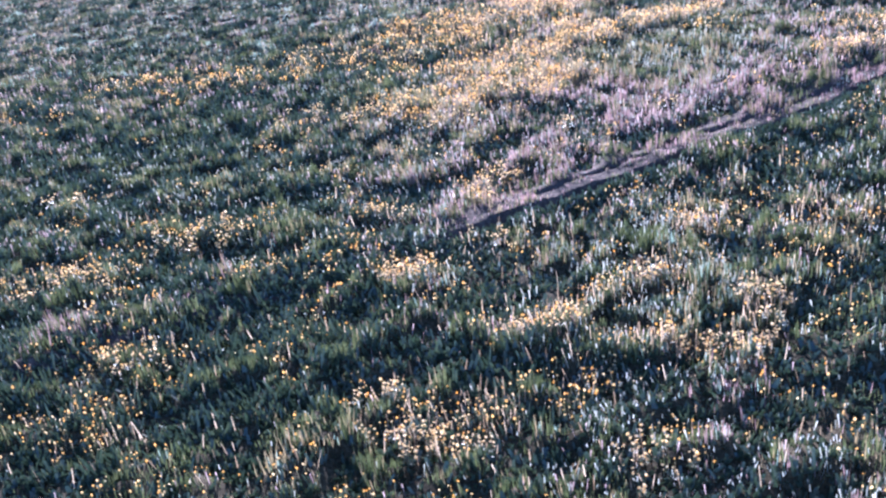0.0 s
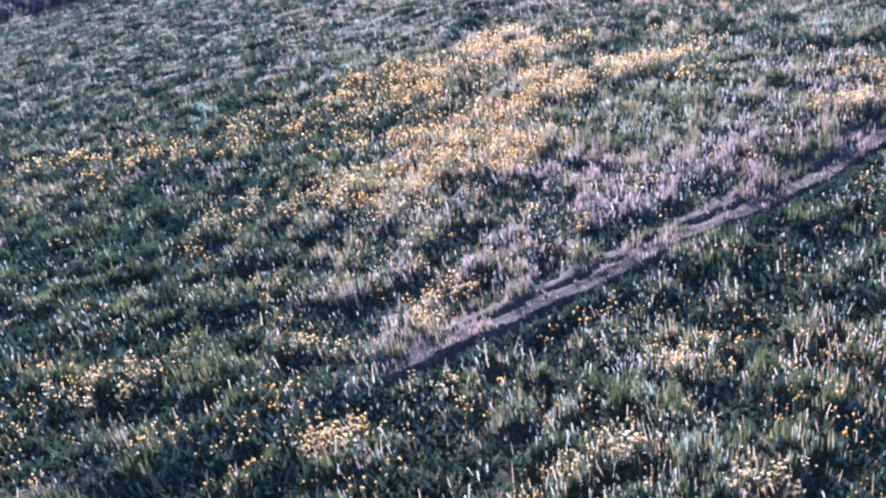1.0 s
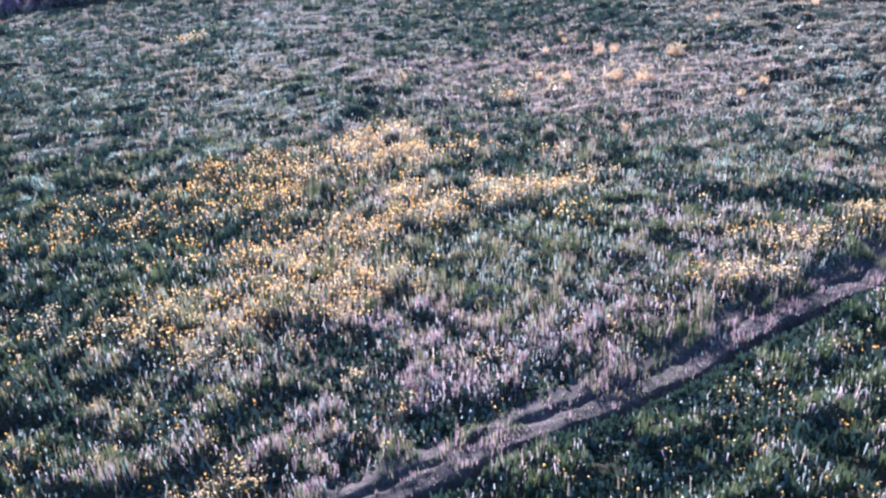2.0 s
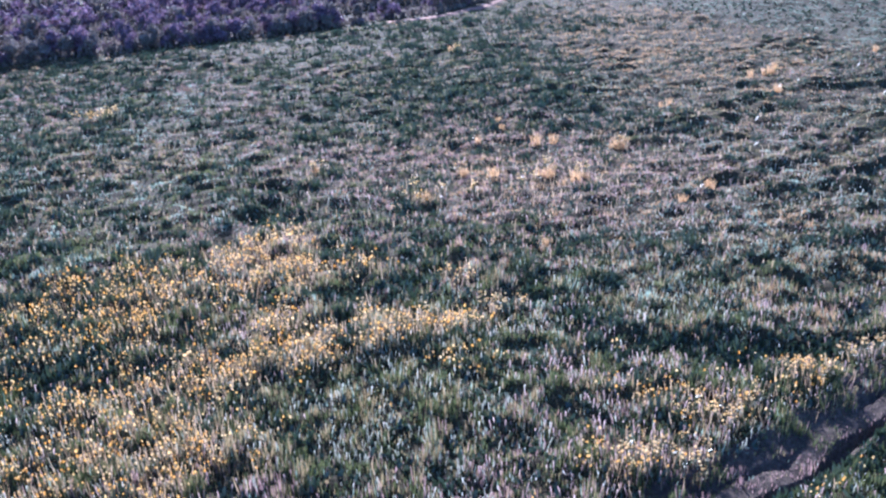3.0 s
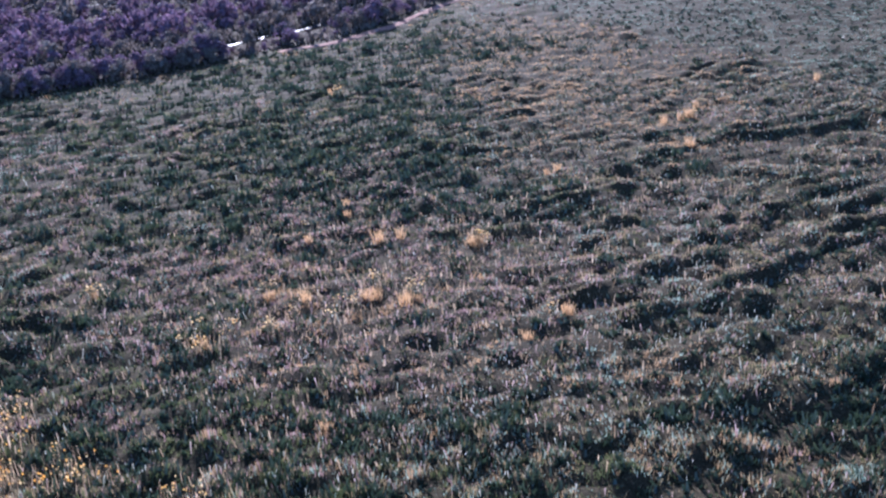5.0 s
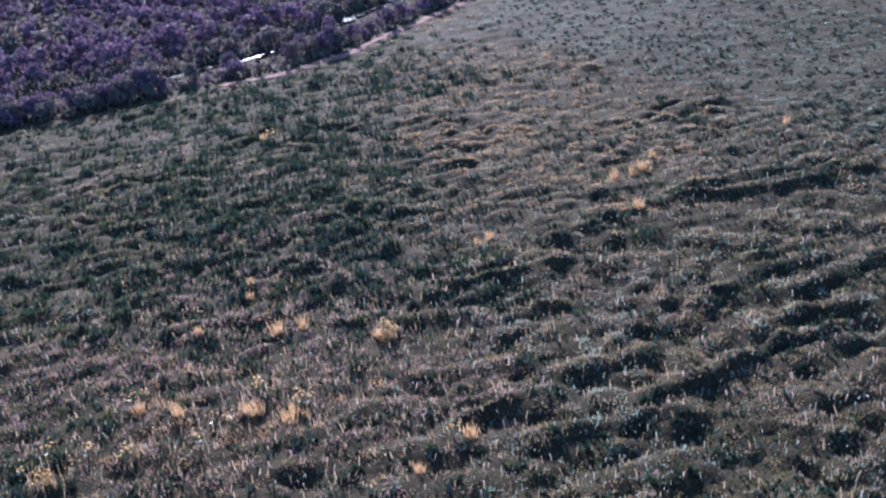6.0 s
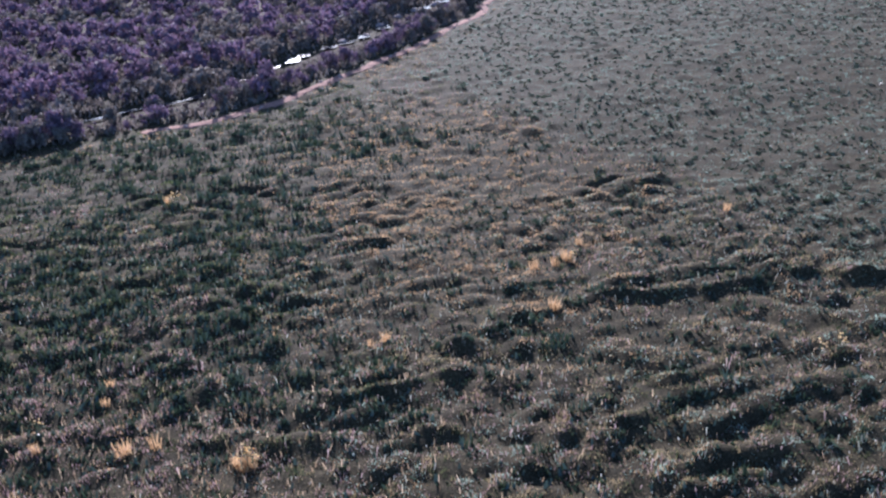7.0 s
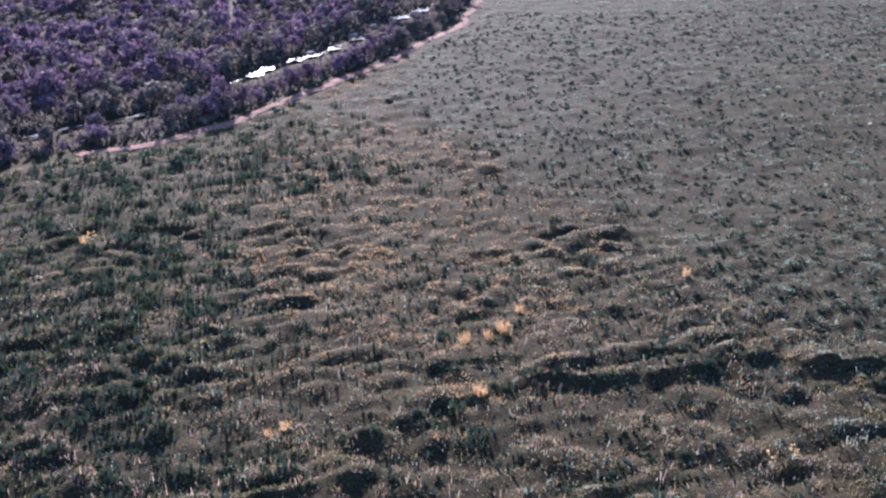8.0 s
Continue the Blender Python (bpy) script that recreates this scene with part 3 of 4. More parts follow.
for name, label, mat, m in (("outer_grass", "coarse grey-green meadow grass around the open slope", M_GREEN, ~dry), ("outer_straw", "coarse dry straw tufts around the open slope", M_STRAW, dry)):
    n = m.sum()
    v, f = blades(x[m], y[m], land(x[m], y[m]), 0.14 + 0.3 * fbm(x[m], y[m], 0.8, 91, 2), 0.12 + 0.16 * rng.random(n), 0.4 + 0.9 * rng.random(n))
    tagged(new(name, mesh_of(name, v, f, mat)), label, "grass", kind="stuff")

# low leaves whose dark colour adds to the shade in the hollows
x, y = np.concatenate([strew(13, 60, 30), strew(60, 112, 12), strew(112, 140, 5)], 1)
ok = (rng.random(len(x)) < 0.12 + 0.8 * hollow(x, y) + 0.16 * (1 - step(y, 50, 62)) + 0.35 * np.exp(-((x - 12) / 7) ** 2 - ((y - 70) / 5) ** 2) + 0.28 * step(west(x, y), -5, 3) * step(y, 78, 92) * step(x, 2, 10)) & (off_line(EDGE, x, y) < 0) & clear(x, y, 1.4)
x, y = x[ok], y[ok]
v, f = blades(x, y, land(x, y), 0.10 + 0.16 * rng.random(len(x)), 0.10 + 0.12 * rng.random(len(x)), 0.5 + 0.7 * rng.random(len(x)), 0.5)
tagged(new("herb_leaves", mesh_of("herb_leaves", v, f, M_HERB_SHADE)), "low dark green herb leaves that darken the hollows in place of shade", "herbs", kind="stuff")

# dark sedge in separate clumps, some set to darken shaded hollows and risers
def clumps(y0, y1, per_m2, share, size, leaves, rise):
    x, y = strew(y0, y1, per_m2)
    ok = (rng.random(len(x)) < share(x, y)) & (off_line(EDGE, x, y) < -0.5) & clear(x, y, 1.8)
    x, y = x[ok], y[ok]
    s = np.repeat(size * (0.5 + rng.random(len(x)) ** 2), leaves)
    a = rng.random(len(s)) * 6.283
    k = np.sqrt(rng.random(len(s)))
    lx, ly = np.repeat(x, leaves) + k * np.cos(a) * s * 1.25, np.repeat(y, leaves) + k * np.sin(a) * s * 0.6
    return lx, ly, (1.0 - 0.5 * k) * s * rise


def verge():
    """Dark sedge hanging over the southern rut of the track."""
    n = 5200
    a, b = strip(TRACK, 60, 130, 0.1, np.array([0.0, -1.0]))
    i, off = rng.integers(0, len(a), n), 1.05 + 0.75 * rng.random(n) ** 1.4
    x, y = a[i, 0] + (a[i, 1] - a[i, 0]) * off, b[i, 0] + (b[i, 1] - b[i, 0]) * off
    return x, y, (0.12 + 0.26 * fbm(x, y, 0.9, 88, 2)) * (0.6 + 0.7 * rng.random(n))


rows = [clumps(13, 70, 1.5, lambda x, y: (1 - 0.8 * sward(x, y)) * (0.15 + 0.85 * step(fbm(x, y, 5, 97, 2) + 0.27 * step(west(x, y), -4, 4) + 0.1 * step(34 - y, 0, 8) + 0.3 * step(-off_line(TRACK, x, y), 1.0, 2.0) * step(x, 9, 13) * step(y, 30, 34), 0.45, 0.62)), 0.45, 13, 1.15),
        clumps(64, 150, 1.25, lambda x, y: (1 - pale_zone(x, y)) * (0.06 + 0.72 * step(west(x, y), -3, 8) * (0.28 + 0.65 * np.maximum(0.55 * step(y, 82, 98) * step(x, -8, 8), 1 - step(x, -14, -4)))), 0.5, 14, 0.95),
        clumps(88, 190, 1.35, lambda x, y: 0.6 * pale_zone(x, y), 0.17, 9, 1.2),
        clumps(22, 62, 1.3, lambda x, y: step(west(x, y), 1, 7) + 0.75 * np.exp(-(((x - 25) / 6) ** 2 + ((y - 56.5) / 2.8) ** 2)), 0.5, 12, 1.25),
        # dark tufts that deepen the shade of the deep hollows
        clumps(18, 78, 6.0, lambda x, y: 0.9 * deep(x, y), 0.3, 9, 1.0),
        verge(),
        # dark tufts along the risers, drawing their shade as thin lines
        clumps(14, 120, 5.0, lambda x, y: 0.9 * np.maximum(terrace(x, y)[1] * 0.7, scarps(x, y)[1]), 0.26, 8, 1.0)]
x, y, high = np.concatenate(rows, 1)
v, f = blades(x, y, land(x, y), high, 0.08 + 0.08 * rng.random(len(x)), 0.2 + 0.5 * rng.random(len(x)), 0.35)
tagged(new("sedge_clumps", mesh_of("sedge_clumps", v, f, M_HERB_SHADE)), "dark green sedge clumps over the meadow, some darkening risers and hollows as shade", "sedge", kind="stuff")

# silver seed heads, scattered
def heads(x, y, z, size, tall=1.0):
    """A small eight-sided bud a place."""
    base = np.array([(1, 0, 0), (0, 1, 0), (-1, 0, 0), (0, -1, 0), (0, 0, 1.3), (0, 0, -1.0)], float)
    faces = np.array([(0, 1, 4), (1, 2, 4), (2, 3, 4), (3, 0, 4), (1, 0, 5), (2, 1, 5), (3, 2, 5), (0, 3, 5)])
    base = base * np.array([1, 1, tall])
    n = len(x)
    v = base[None] * (size / 2)[:, None, None] * (0.7 + 0.6 * rng.random((n, 6, 1))) + np.stack([x, y, z], -1)[:, None]
    return v.reshape(-1, 3), (faces[None] + 6 * np.arange(n)[:, None, None]).reshape(-1, 3)


x, y = np.concatenate([strew(13, 34, 26.0), strew(34, 48, 16.0), strew(48, 76, 3.5), strew(76, 112, 1.5)], 1)
qx, qy = rng.normal(28, 4.5, 420), rng.normal(69, 2.2, 420)
x, y = np.concatenate([x, qx]), np.concatenate([y, qy])
ok = (rng.random(len(x)) < (1 - 0.6 * step(-x, 4, 9) * (1 - step(y, 28, 36))) * step(fbm(x, y, 3.5, 95, 2), 0.25, 0.75) * (1 - 0.5 * hollow(x, y)) * (1 - 0.55 * step(west(x, y), -4, 6))) & clear(x, y, 1.3)
x, y = x[ok], y[ok]
v, f = blades(x, y, land(x, y) + 0.30 + 0.25 * rng.random(len(x)), 0.05 + 0.11 * rng.random(len(x)) ** 2, 0.014 + 0.02 * rng.random(len(x)) ** 2, 0.6 * rng.random(len(x)), 0.7)
tagged(new("seed_heads", mesh_of("seed_heads", v, f, M_WHITE)), "silvery white seed heads scattered over the grass tops", "seed heads", kind="stuff")


# seeding stalks that stand above the leaves, narrow at the foot and broad in the head
x, y = np.concatenate([strew(13, 36, 13.0), strew(36, 62, 16.0), strew(62, 84, 1.6), strew(84, 110, 0.6)], 1)
ok = (rng.random(len(x)) < (1 - 0.6 * step(-x, 4, 9) * (1 - step(y, 28, 36))) * (0.25 + 0.75 * step(fbm(x, y, 1.1, 93, 3), 0.4, 0.62)) * (1 - 0.85 * hollow(x, y)) * (1 - 0.6 * pale_zone(x, y)) * (1 - 0.6 * step(west(x, y), -2, 6) * (1 - step(y, 46, 60)))) & clear(x, y, 1.4) & (off_line(EDGE, x, y) < -0.3)
x, y = x[ok], y[ok]
w = kinds_at(x, y)
tone = fbm(x, y, 6, 94, 3) + 0.35 * (w[:, 2] - w[:, 3]) + rng.normal(0, 0.08, len(x))
for name, label, mat, m in (("rosy_seed_stalks", "thin stalks with rosy grey seed heads over the meadow", M_ROSE, tone > 0.5), ("silver_seed_stalks", "thin stalks with silver green seed heads over the meadow", M_SILVER, tone <= 0.5)):
    n = m.sum()
    v, f = blades(x[m], y[m], land(x[m], y[m]), 0.2 + 0.3 * rng.random(n), 0.009 + 0.008 * rng.random(n), 0.05 + 0.35 * rng.random(n), 2.6)
    tagged(new(name, mesh_of(name, v, f, mat)), label, "grass", kind="stuff")


# ---- yellow flowers ----
def part(name, bm, mat, parent, label=""):
    me = bpy.data.meshes.new(name)
    bm.to_mesh(me)
    bm.free()
    me.materials.append(mat)
    ob = new(name, me)
    ob.parent = parent
    return tagged(ob, label) if label else ob


def tube(bm, a, b, r0, r1, sides=5):
    a, b = Vector(a), Vector(b)
    q = (b - a).to_track_quat("Z", "Y")
    rings = []
    for p, r in ((a, r0), (b, r1)):
        rings.append([bm.verts.new(p + q @ Vector((r * math.cos(k * 2 * math.pi / sides), r * math.sin(k * 2 * math.pi / sides), 0))) for k in range(sides)])
    for k in range(sides):
        bm.faces.new((rings[0][k], rings[0][(k + 1) % sides], rings[1][(k + 1) % sides], rings[1][k]))
    bm.faces.new(rings[1])


def flower_mesh(seed):
    """A ragged yellow head: a ring of petals round a bud."""
    r = random.Random(seed)
    bm = bmesh.new()
    bmesh.ops.create_icosphere(bm, subdivisions=1, radius=0.022, matrix=Matrix.Translation((0, 0, 0.01)))
    for k in range(8):
        a = k * math.pi / 4 + r.uniform(-0.2, 0.2)
        u, s = Vector((math.cos(a), math.sin(a), r.uniform(0.1, 0.7))), Vector((-math.sin(a), math.cos(a), 0)) * 0.018
        tip = u * r.uniform(0.045, 0.07)
        bm.faces.new([bm.verts.new(p) for p in (u * 0.012 - s * 0.5, tip * 0.7 - s, tip, tip * 0.7 + s, u * 0.012 + s * 0.5)])
    me = bpy.data.meshes.new("flower_head")
    bm.to_mesh(me)
    bm.free()
    me.materials.append(M_YELLOW)
    return me


def flower_plant(seed, flowers):
    """A branching stem with narrow leaves and several yellow heads."""
    r = random.Random(seed)
    top = new("flowering_plant")
    tagged(top, "tall branching meadow plant with small yellow flower heads", "flowering plant", "yellow flowers in the meadow")
    bm, tips = bmesh.new(), []
    for k in range(r.randint(4, 6)):
        a, out = r.uniform(0, 6.28), r.uniform(0.05, 0.26)
        mid = Vector((math.cos(a) * out * 0.35, math.sin(a) * out * 0.35, r.uniform(0.25, 0.35)))
        tip = Vector((math.cos(a) * out, math.sin(a) * out, r.uniform(0.42, 0.72)))
        tube(bm, (0, 0, -0.05), mid, 0.010, 0.008, 4)
        tube(bm, mid, tip, 0.008, 0.005, 4)
        tips.append(tip)
        if r.random() < 0.8:
            tip2 = mid + Vector((r.uniform(-0.12, 0.12), r.uniform(-0.12, 0.12), r.uniform(0.12, 0.25)))
            tube(bm, mid, tip2, 0.007, 0.005, 4)
            tips.append(tip2)
    part("stem", bm, M_STEM, top)
    bm = bmesh.new()
    for k in range(14):
        a, z = r.uniform(0, 6.28), r.uniform(0.04, 0.36)
        u, s = Vector((math.cos(a), math.sin(a), r.uniform(0.2, 0.9))), Vector((-math.sin(a), math.cos(a), 0)) * 0.018
        c = Vector((r.uniform(-0.06, 0.06), r.uniform(-0.06, 0.06), z))
        bm.faces.new([bm.verts.new(p) for p in (c - s * 0.4, c + u * 0.09 - s, c + u * 0.19, c + u * 0.09 + s, c + s * 0.4)])
    part("foliage", bm, M_GREEN, top)
    for tip in tips:
        h = new("flower_head", r.choice(flowers))
        h.parent = top
        h.matrix_basis = Matrix.LocRotScale(tip, Euler((r.uniform(-0.5, 0.5), r.uniform(-0.5, 0.5), r.uniform(0, 6))), Vector((1, 1, 1)) * r.uniform(0.65, 1.1))
    return top


# middle x, y, half-widths and number of plants of each drift of flowers
DRIFTS_NEAR = [(-2, 20.8, 1.9, 1.0, 22), (-3.8, 23.1, 0.9, 0.4, 7), (5.6, 24.3, 0.9, 0.6, 9), (7.6, 24.3, 0.8, 0.6, 9), (8.5, 26, 1.2, 1.2, 14), (5.3, 28.3, 0.7, 0.8, 8),
               (-12, 26.4, 1.2, 0.7, 9), (-2.8, 30.8, 1.2, 0.7, 16), (-11.3, 35.4, 2.2, 1.1, 20), (-16.5, 32.5, 2, 1.2, 14), (-3.7, 36.3, 1.8, 0.5, 9), (-0.2, 37.1, 0.6, 0.8, 9),
               (1.3, 39.4, 0.8, 0.6, 8), (0.1, 33, 0.7, 0.5, 5), (3.5, 19, 1.5, 1.2, 9), (1.2, 25.7, 1.2, 0.4, 6), (-19.4, 41, 1.5, 0.8, 7)]
DRIFTS_EAST = [(20.3, 49.6, 1.9, 1.1, 16), (23.1, 52.1, 1.3, 0.8, 10), (27, 54.6, 1.5, 0.6, 8), (29.8, 56.2, 1, 0.6, 8), (-1.2, 46.2, 1.5, 0.5, 13), (-5, 48.7, 2.2, 1.3, 16),
               (-9, 50, 2, 1.4, 12), (4.2, 44.6, 0.5, 0.5, 4), (9.1, 45.2, 0.7, 0.6, 4), (15.9, 61.4, 1.3, 0.7, 10), (11.5, 60.3, 2.6, 0.8, 8)]
DRIFTS_BAND = [(20.3, 49.6, 2.0, 1.1, 22), (23.1, 52.1, 1.2, 0.8, 18), (27, 54.6, 1.5, 0.6, 10), (-1, 49.5, 6, 2.8, 125), (3, 51.5, 3.5, 2.4, 55), (-13.5, 58, 6, 2.4, 48), (-7, 60.5, 5, 3.2, 70), (-1, 63.5, 4.5, 4.5, 150), (4.5, 67, 3, 4.0, 120), (7.5, 60, 2.6, 2.4, 95), (3.5, 57.5, 4, 2.2, 70), (-12, 97.2, 3, 0.8, 12), (12, 59.7, 3, 0.9, 64), (23.5, 53.4, 4, 0.8, 22),
               (0, 54.5, 5, 2.2, 70), (14.3, 64.7, 0.8, 0.6, 6), (12.8, 75.6, 0.4, 0.4, 3), (9, 66.5, 1.6, 1.4, 14)]
# close flowers between the larger plants
DRIFTS_LOW = [(-26.4, 55.4, 3.4, 1.5, 16), (-19, 59.3, 4.8, 2, 34), (-15.9, 33.2, 3.8, 1, 34), (-11.5, 35.6, 3, 1.2, 26), (-12.3, 22.8, 1.5, 1.2, 14), (-12, 26.8, 1.4, 1, 14), (5.9, 28.7, 1.1, 1.6, 12), (12.1, 31.5, 1.1, 0.7, 6), (7.8, 32.3, 1.2, 0.9, 9),
              (1.8, 23.3, 1.6, 0.5, 9), (1, 26, 1.4, 0.7, 13), (3, 27.4, 0.9, 0.6, 8), (8.1, 26, 1, 1.8, 16), (-1.5, 21.7, 1.9, 0.9, 26), (-3.1, 31, 1.5, 0.9, 20), (5.2, 24.5, 1.2, 0.7, 13), (-0.4, 37.5, 0.6, 1.5, 9)]
DRIFTS_FAR = [(22, 80, 0.7, 0.4, 4), (20, 81, 0.5, 0.4, 3), (15, 81, 0.4, 0.5, 3), (6.1, 82, 0.5, 0.6, 3), (26.1, 85.4, 0.6, 0.3, 4), (16.2, 88.2, 0.3, 0.3, 1), (42.4, 103.8, 0.5, 0.3, 2),
              (16.1, 117, 0.4, 0.5, 3), (29.1, 76.5, 0.5, 0.4, 2), (53.5, 91.8, 0.7, 0.4, 3), (-10.6, 97.5, 2, 0.7, 7), (13.5, 76.5, 2.5, 1.2, 7), (18.5, 78.5, 2.0, 1.0, 5)]


def drift(rows):
    xs, ys = [], []
    for cx, cy, rx, ry, n in rows:
        a, k = rng.random(n) * 6.283, np.sqrt(rng.random(n)) * (0.6 + 0.8 * rng.random(n))
        xs.append(cx + rx * k * np.cos(a))
        ys.append(cy + ry * k * np.sin(a))
    return np.concatenate(xs), np.concatenate(ys)


flower_meshes = [flower_mesh(s) for s in range(4)]
plants = [flower_plant(s, flower_meshes) for s in range(5)]
x, y = drift(DRIFTS_NEAR + DRIFTS_EAST + DRIFTS_FAR)
z, tall = land(x, y), np.where(y > 74, 1.15, 1.0)
first = set()
for i in range(len(x)):
    m = pose(x[i], y[i], z[i], 0, 0, rng.random() * 360) @ Matrix.Diagonal((tall[i], tall[i], tall[i] ** 1.3, 1))
    k = i % len(plants)
    if k in first:
        copy_thing(plants[k], m).matrix_basis = m
    else:
        plants[k].matrix_basis = m
        first.add(k)

# the broad band of flowers higher up, past counting
bx, by = drift(DRIFTS_BAND + DRIFTS_LOW)
ok = rng.random(len(bx)) < 0.3 + 0.7 * step(fbm(bx, by, 1.7, 96, 2), 0.38, 0.56)
bx, by = bx[ok], by[ok]
n = 7
fx, fy = np.repeat(bx, n) + rng.normal(0, 0.3, len(bx) * n), np.repeat(by, n) + rng.normal(0, 0.3, len(bx) * n)
fz = land(fx, fy) + 0.28 + 0.42 * rng.random(len(fx))
sx, sy = strew(14, 58, 0.9)
ok = (rng.random(len(sx)) < step(fbm(sx, sy, 2.2, 98, 2), 0.56, 0.68)) & clear(sx, sy, 1.5)
nx, ny = strew(14, 40, 1.1)
more = (rng.random(len(nx)) < step(fbm(nx, ny, 1.8, 99, 2), 0.54, 0.66)) & clear(nx, ny, 1.5)
sx, sy = np.repeat(np.concatenate([sx[ok], nx[more]]), 5), np.repeat(np.concatenate([sy[ok], ny[more]]), 5)
sx, sy = sx + rng.normal(0, 0.24, len(sx)), sy + rng.normal(0, 0.24, len(sx))
fx, fy, fz = np.concatenate([fx, sx]), np.concatenate([fy, sy]), np.concatenate([fz, land(sx, sy) + 0.3 + 0.25 * rng.random(len(sx))])
v1, f1 = heads(fx, fy, fz, (0.037 + 0.05 * rng.random(len(fx)) ** 1.5) * (1 + 0.3 * step(fy, 40, 58)), 1.2)
tagged(new("yellow_flowers", mesh_of("yellow_flowers", v1, f1, M_YELLOW)), "dense band of yellow flower heads across the meadow", "flowers", kind="stuff")
gx2, gy2 = np.concatenate([np.repeat(bx, 9), np.repeat(x, 3)]), np.concatenate([np.repeat(by, 9), np.repeat(y, 3)])
ok = rng.random(len(gx2)) < 0.15 + 0.85 * step(gx2, -6, 4)
gx2, gy2 = gx2[ok], gy2[ok]
gx2, gy2 = gx2 + rng.normal(0, 0.42, len(gx2)), gy2 + rng.normal(0, 0.42, len(gx2))
v, f = blades(gx2, gy2, land(gx2, gy2), 0.32 + 0.42 * rng.random(len(gx2)), 0.016 + 0.02 * rng.random(len(gx2)), 0.05 + 0.35 * rng.random(len(gx2)), 0.5)
tagged(new("golden_grass", mesh_of("golden_grass", v, f, M_PEACH)), "warm peach-gold seeding grass among the flowers", "grass", kind="stuff")
tx2, ty2 = np.concatenate([strew(62, 94, 0.5), strew(66, 94, 2.4), strew(38, 62, 0.7), strew(14, 38, 3.5)], 1)
near = np.exp(-(((tx2 - 21) / 11) ** 2 + ((ty2 - 80) / 11) ** 2))
ok = (rng.random(len(tx2)) < 0.25 + 0.75 * near) & clear(tx2, ty2, 1.5)
tx2, ty2 = tx2[ok], ty2[ok]
v, f = blades(tx2, ty2, land(tx2, ty2), (0.30 + 0.45 * rng.random(len(tx2))) * (1 - 0.35 * step(ty2, 60, 76)), 0.02 + 0.026 * rng.random(len(tx2)), 0.45 * rng.random(len(tx2)), 0.5)
tagged(new("dry_stalks", mesh_of("dry_stalks", v, f, M_PEACH)), "tall pale dry stalks standing singly in the meadow", "stalks", kind="stuff")
v, f = blades(fx, fy, fz - 0.38, np.full(len(fx), 0.38), np.full(len(fx), 0.014), np.full(len(fx), 0.1), 0.7)
tagged(new("flower_stems", mesh_of("flower_stems", v, f, M_STEM)), "thin straw-gold stems under the flower band", "flower stems", kind="stuff")


# ---- scrub beyond the meadow ----
rng = np.random.default_rng(23)


def crown(r, count, radius, tall, leaf):
    """Leaf sprays on a few uneven lobes: corners and faces."""
    lobes = []
    for _ in range(r.integers(5, 8)):
        a, k = r.random() * 6.283, radius * 0.62 * np.sqrt(r.random())
        lobes.append((k * np.cos(a), k * np.sin(a), tall * r.uniform(0.2, 0.75), radius * r.uniform(0.34, 0.6)))
    lobes = np.array(lobes)
    pick = r.integers(0, len(lobes), count)
    dirs = r.normal(0, 1, (count, 3))
    dirs /= np.linalg.norm(dirs, axis=1, keepdims=True)
    dirs[:, 2] = np.where(r.random(count) < 0.75, np.abs(dirs[:, 2]), dirs[:, 2]) * 0.95
    c = lobes[pick, :3] + dirs * lobes[pick, 3:4] * (0.6 + 0.5 * r.random((count, 1))) * np.array([1, 1, 1.15])
    u = r.normal(0, 1, (count, 3))
    u /= np.linalg.norm(u, axis=1, keepdims=True)
    w = np.cross(dirs, u)
    w /= np.linalg.norm(w, axis=1, keepdims=True) + 1e-6
    size = leaf * (0.6 + 0.8 * r.random((count, 1)))
    v = np.stack([c - u * size * 0.5, c + w * size * 0.32, c + u * size * 0.5 + np.array([0, 0, 0.3]) * size, c - w * size * 0.32], 1)
    return v.reshape(-1, 3), np.arange(4 * count).reshape(count, 4)


def shrub(seed, mat, label):
    r = np.random.default_rng(seed)
    top = new("shrub")
    tagged(top, label, "shrub", "shrubs along the stream")
    for k in range(5):
        bm = bmesh.new()
        a, o = k * 1.26 + r.uniform(-0.4, 0.4), r.uniform(0.3, 0.8)
        mid = (math.cos(a) * o * 0.35, math.sin(a) * o * 0.35, r.uniform(0.6, 0.9))
        tube(bm, (math.cos(a) * 0.05, math.sin(a) * 0.05, -0.2), mid, 0.07, 0.045, 6)
        tube(bm, mid, (math.cos(a) * o, math.sin(a) * o, r.uniform(1.3, 1.9)), 0.045, 0.015, 5)
        part("stem", bm, M_BARK, top)
    v, f = crown(r, 400, 1.15, 1.9, 0.29)
    leaves = new("crown", mesh_of("crown", v, f, mat))
    leaves.parent = top
    return top


def scatter_bank(lo, hi, count, gap, xr, yr):
    """Places between two distances from the field's edge, a gap apart, clear of the water."""
    pts = []
    for _ in range(count * 60):
        px, py = rng.uniform(*xr), rng.uniform(*yr)
        if len(pts) >= count:
            break
        if all((px - a) ** 2 + (py - b) ** 2 > gap * gap for a, b in pts[-500:]):
            e = float(off_line(EDGE, np.array([px]), np.array([py]))[0])
            s = float(off_line(STREAM, np.array([px]), np.array([py]))[0])
            if lo < e < hi and abs(s) > 2.0 and (s < 0 or lo > 8):
                pts.append((px, py))
    return pts


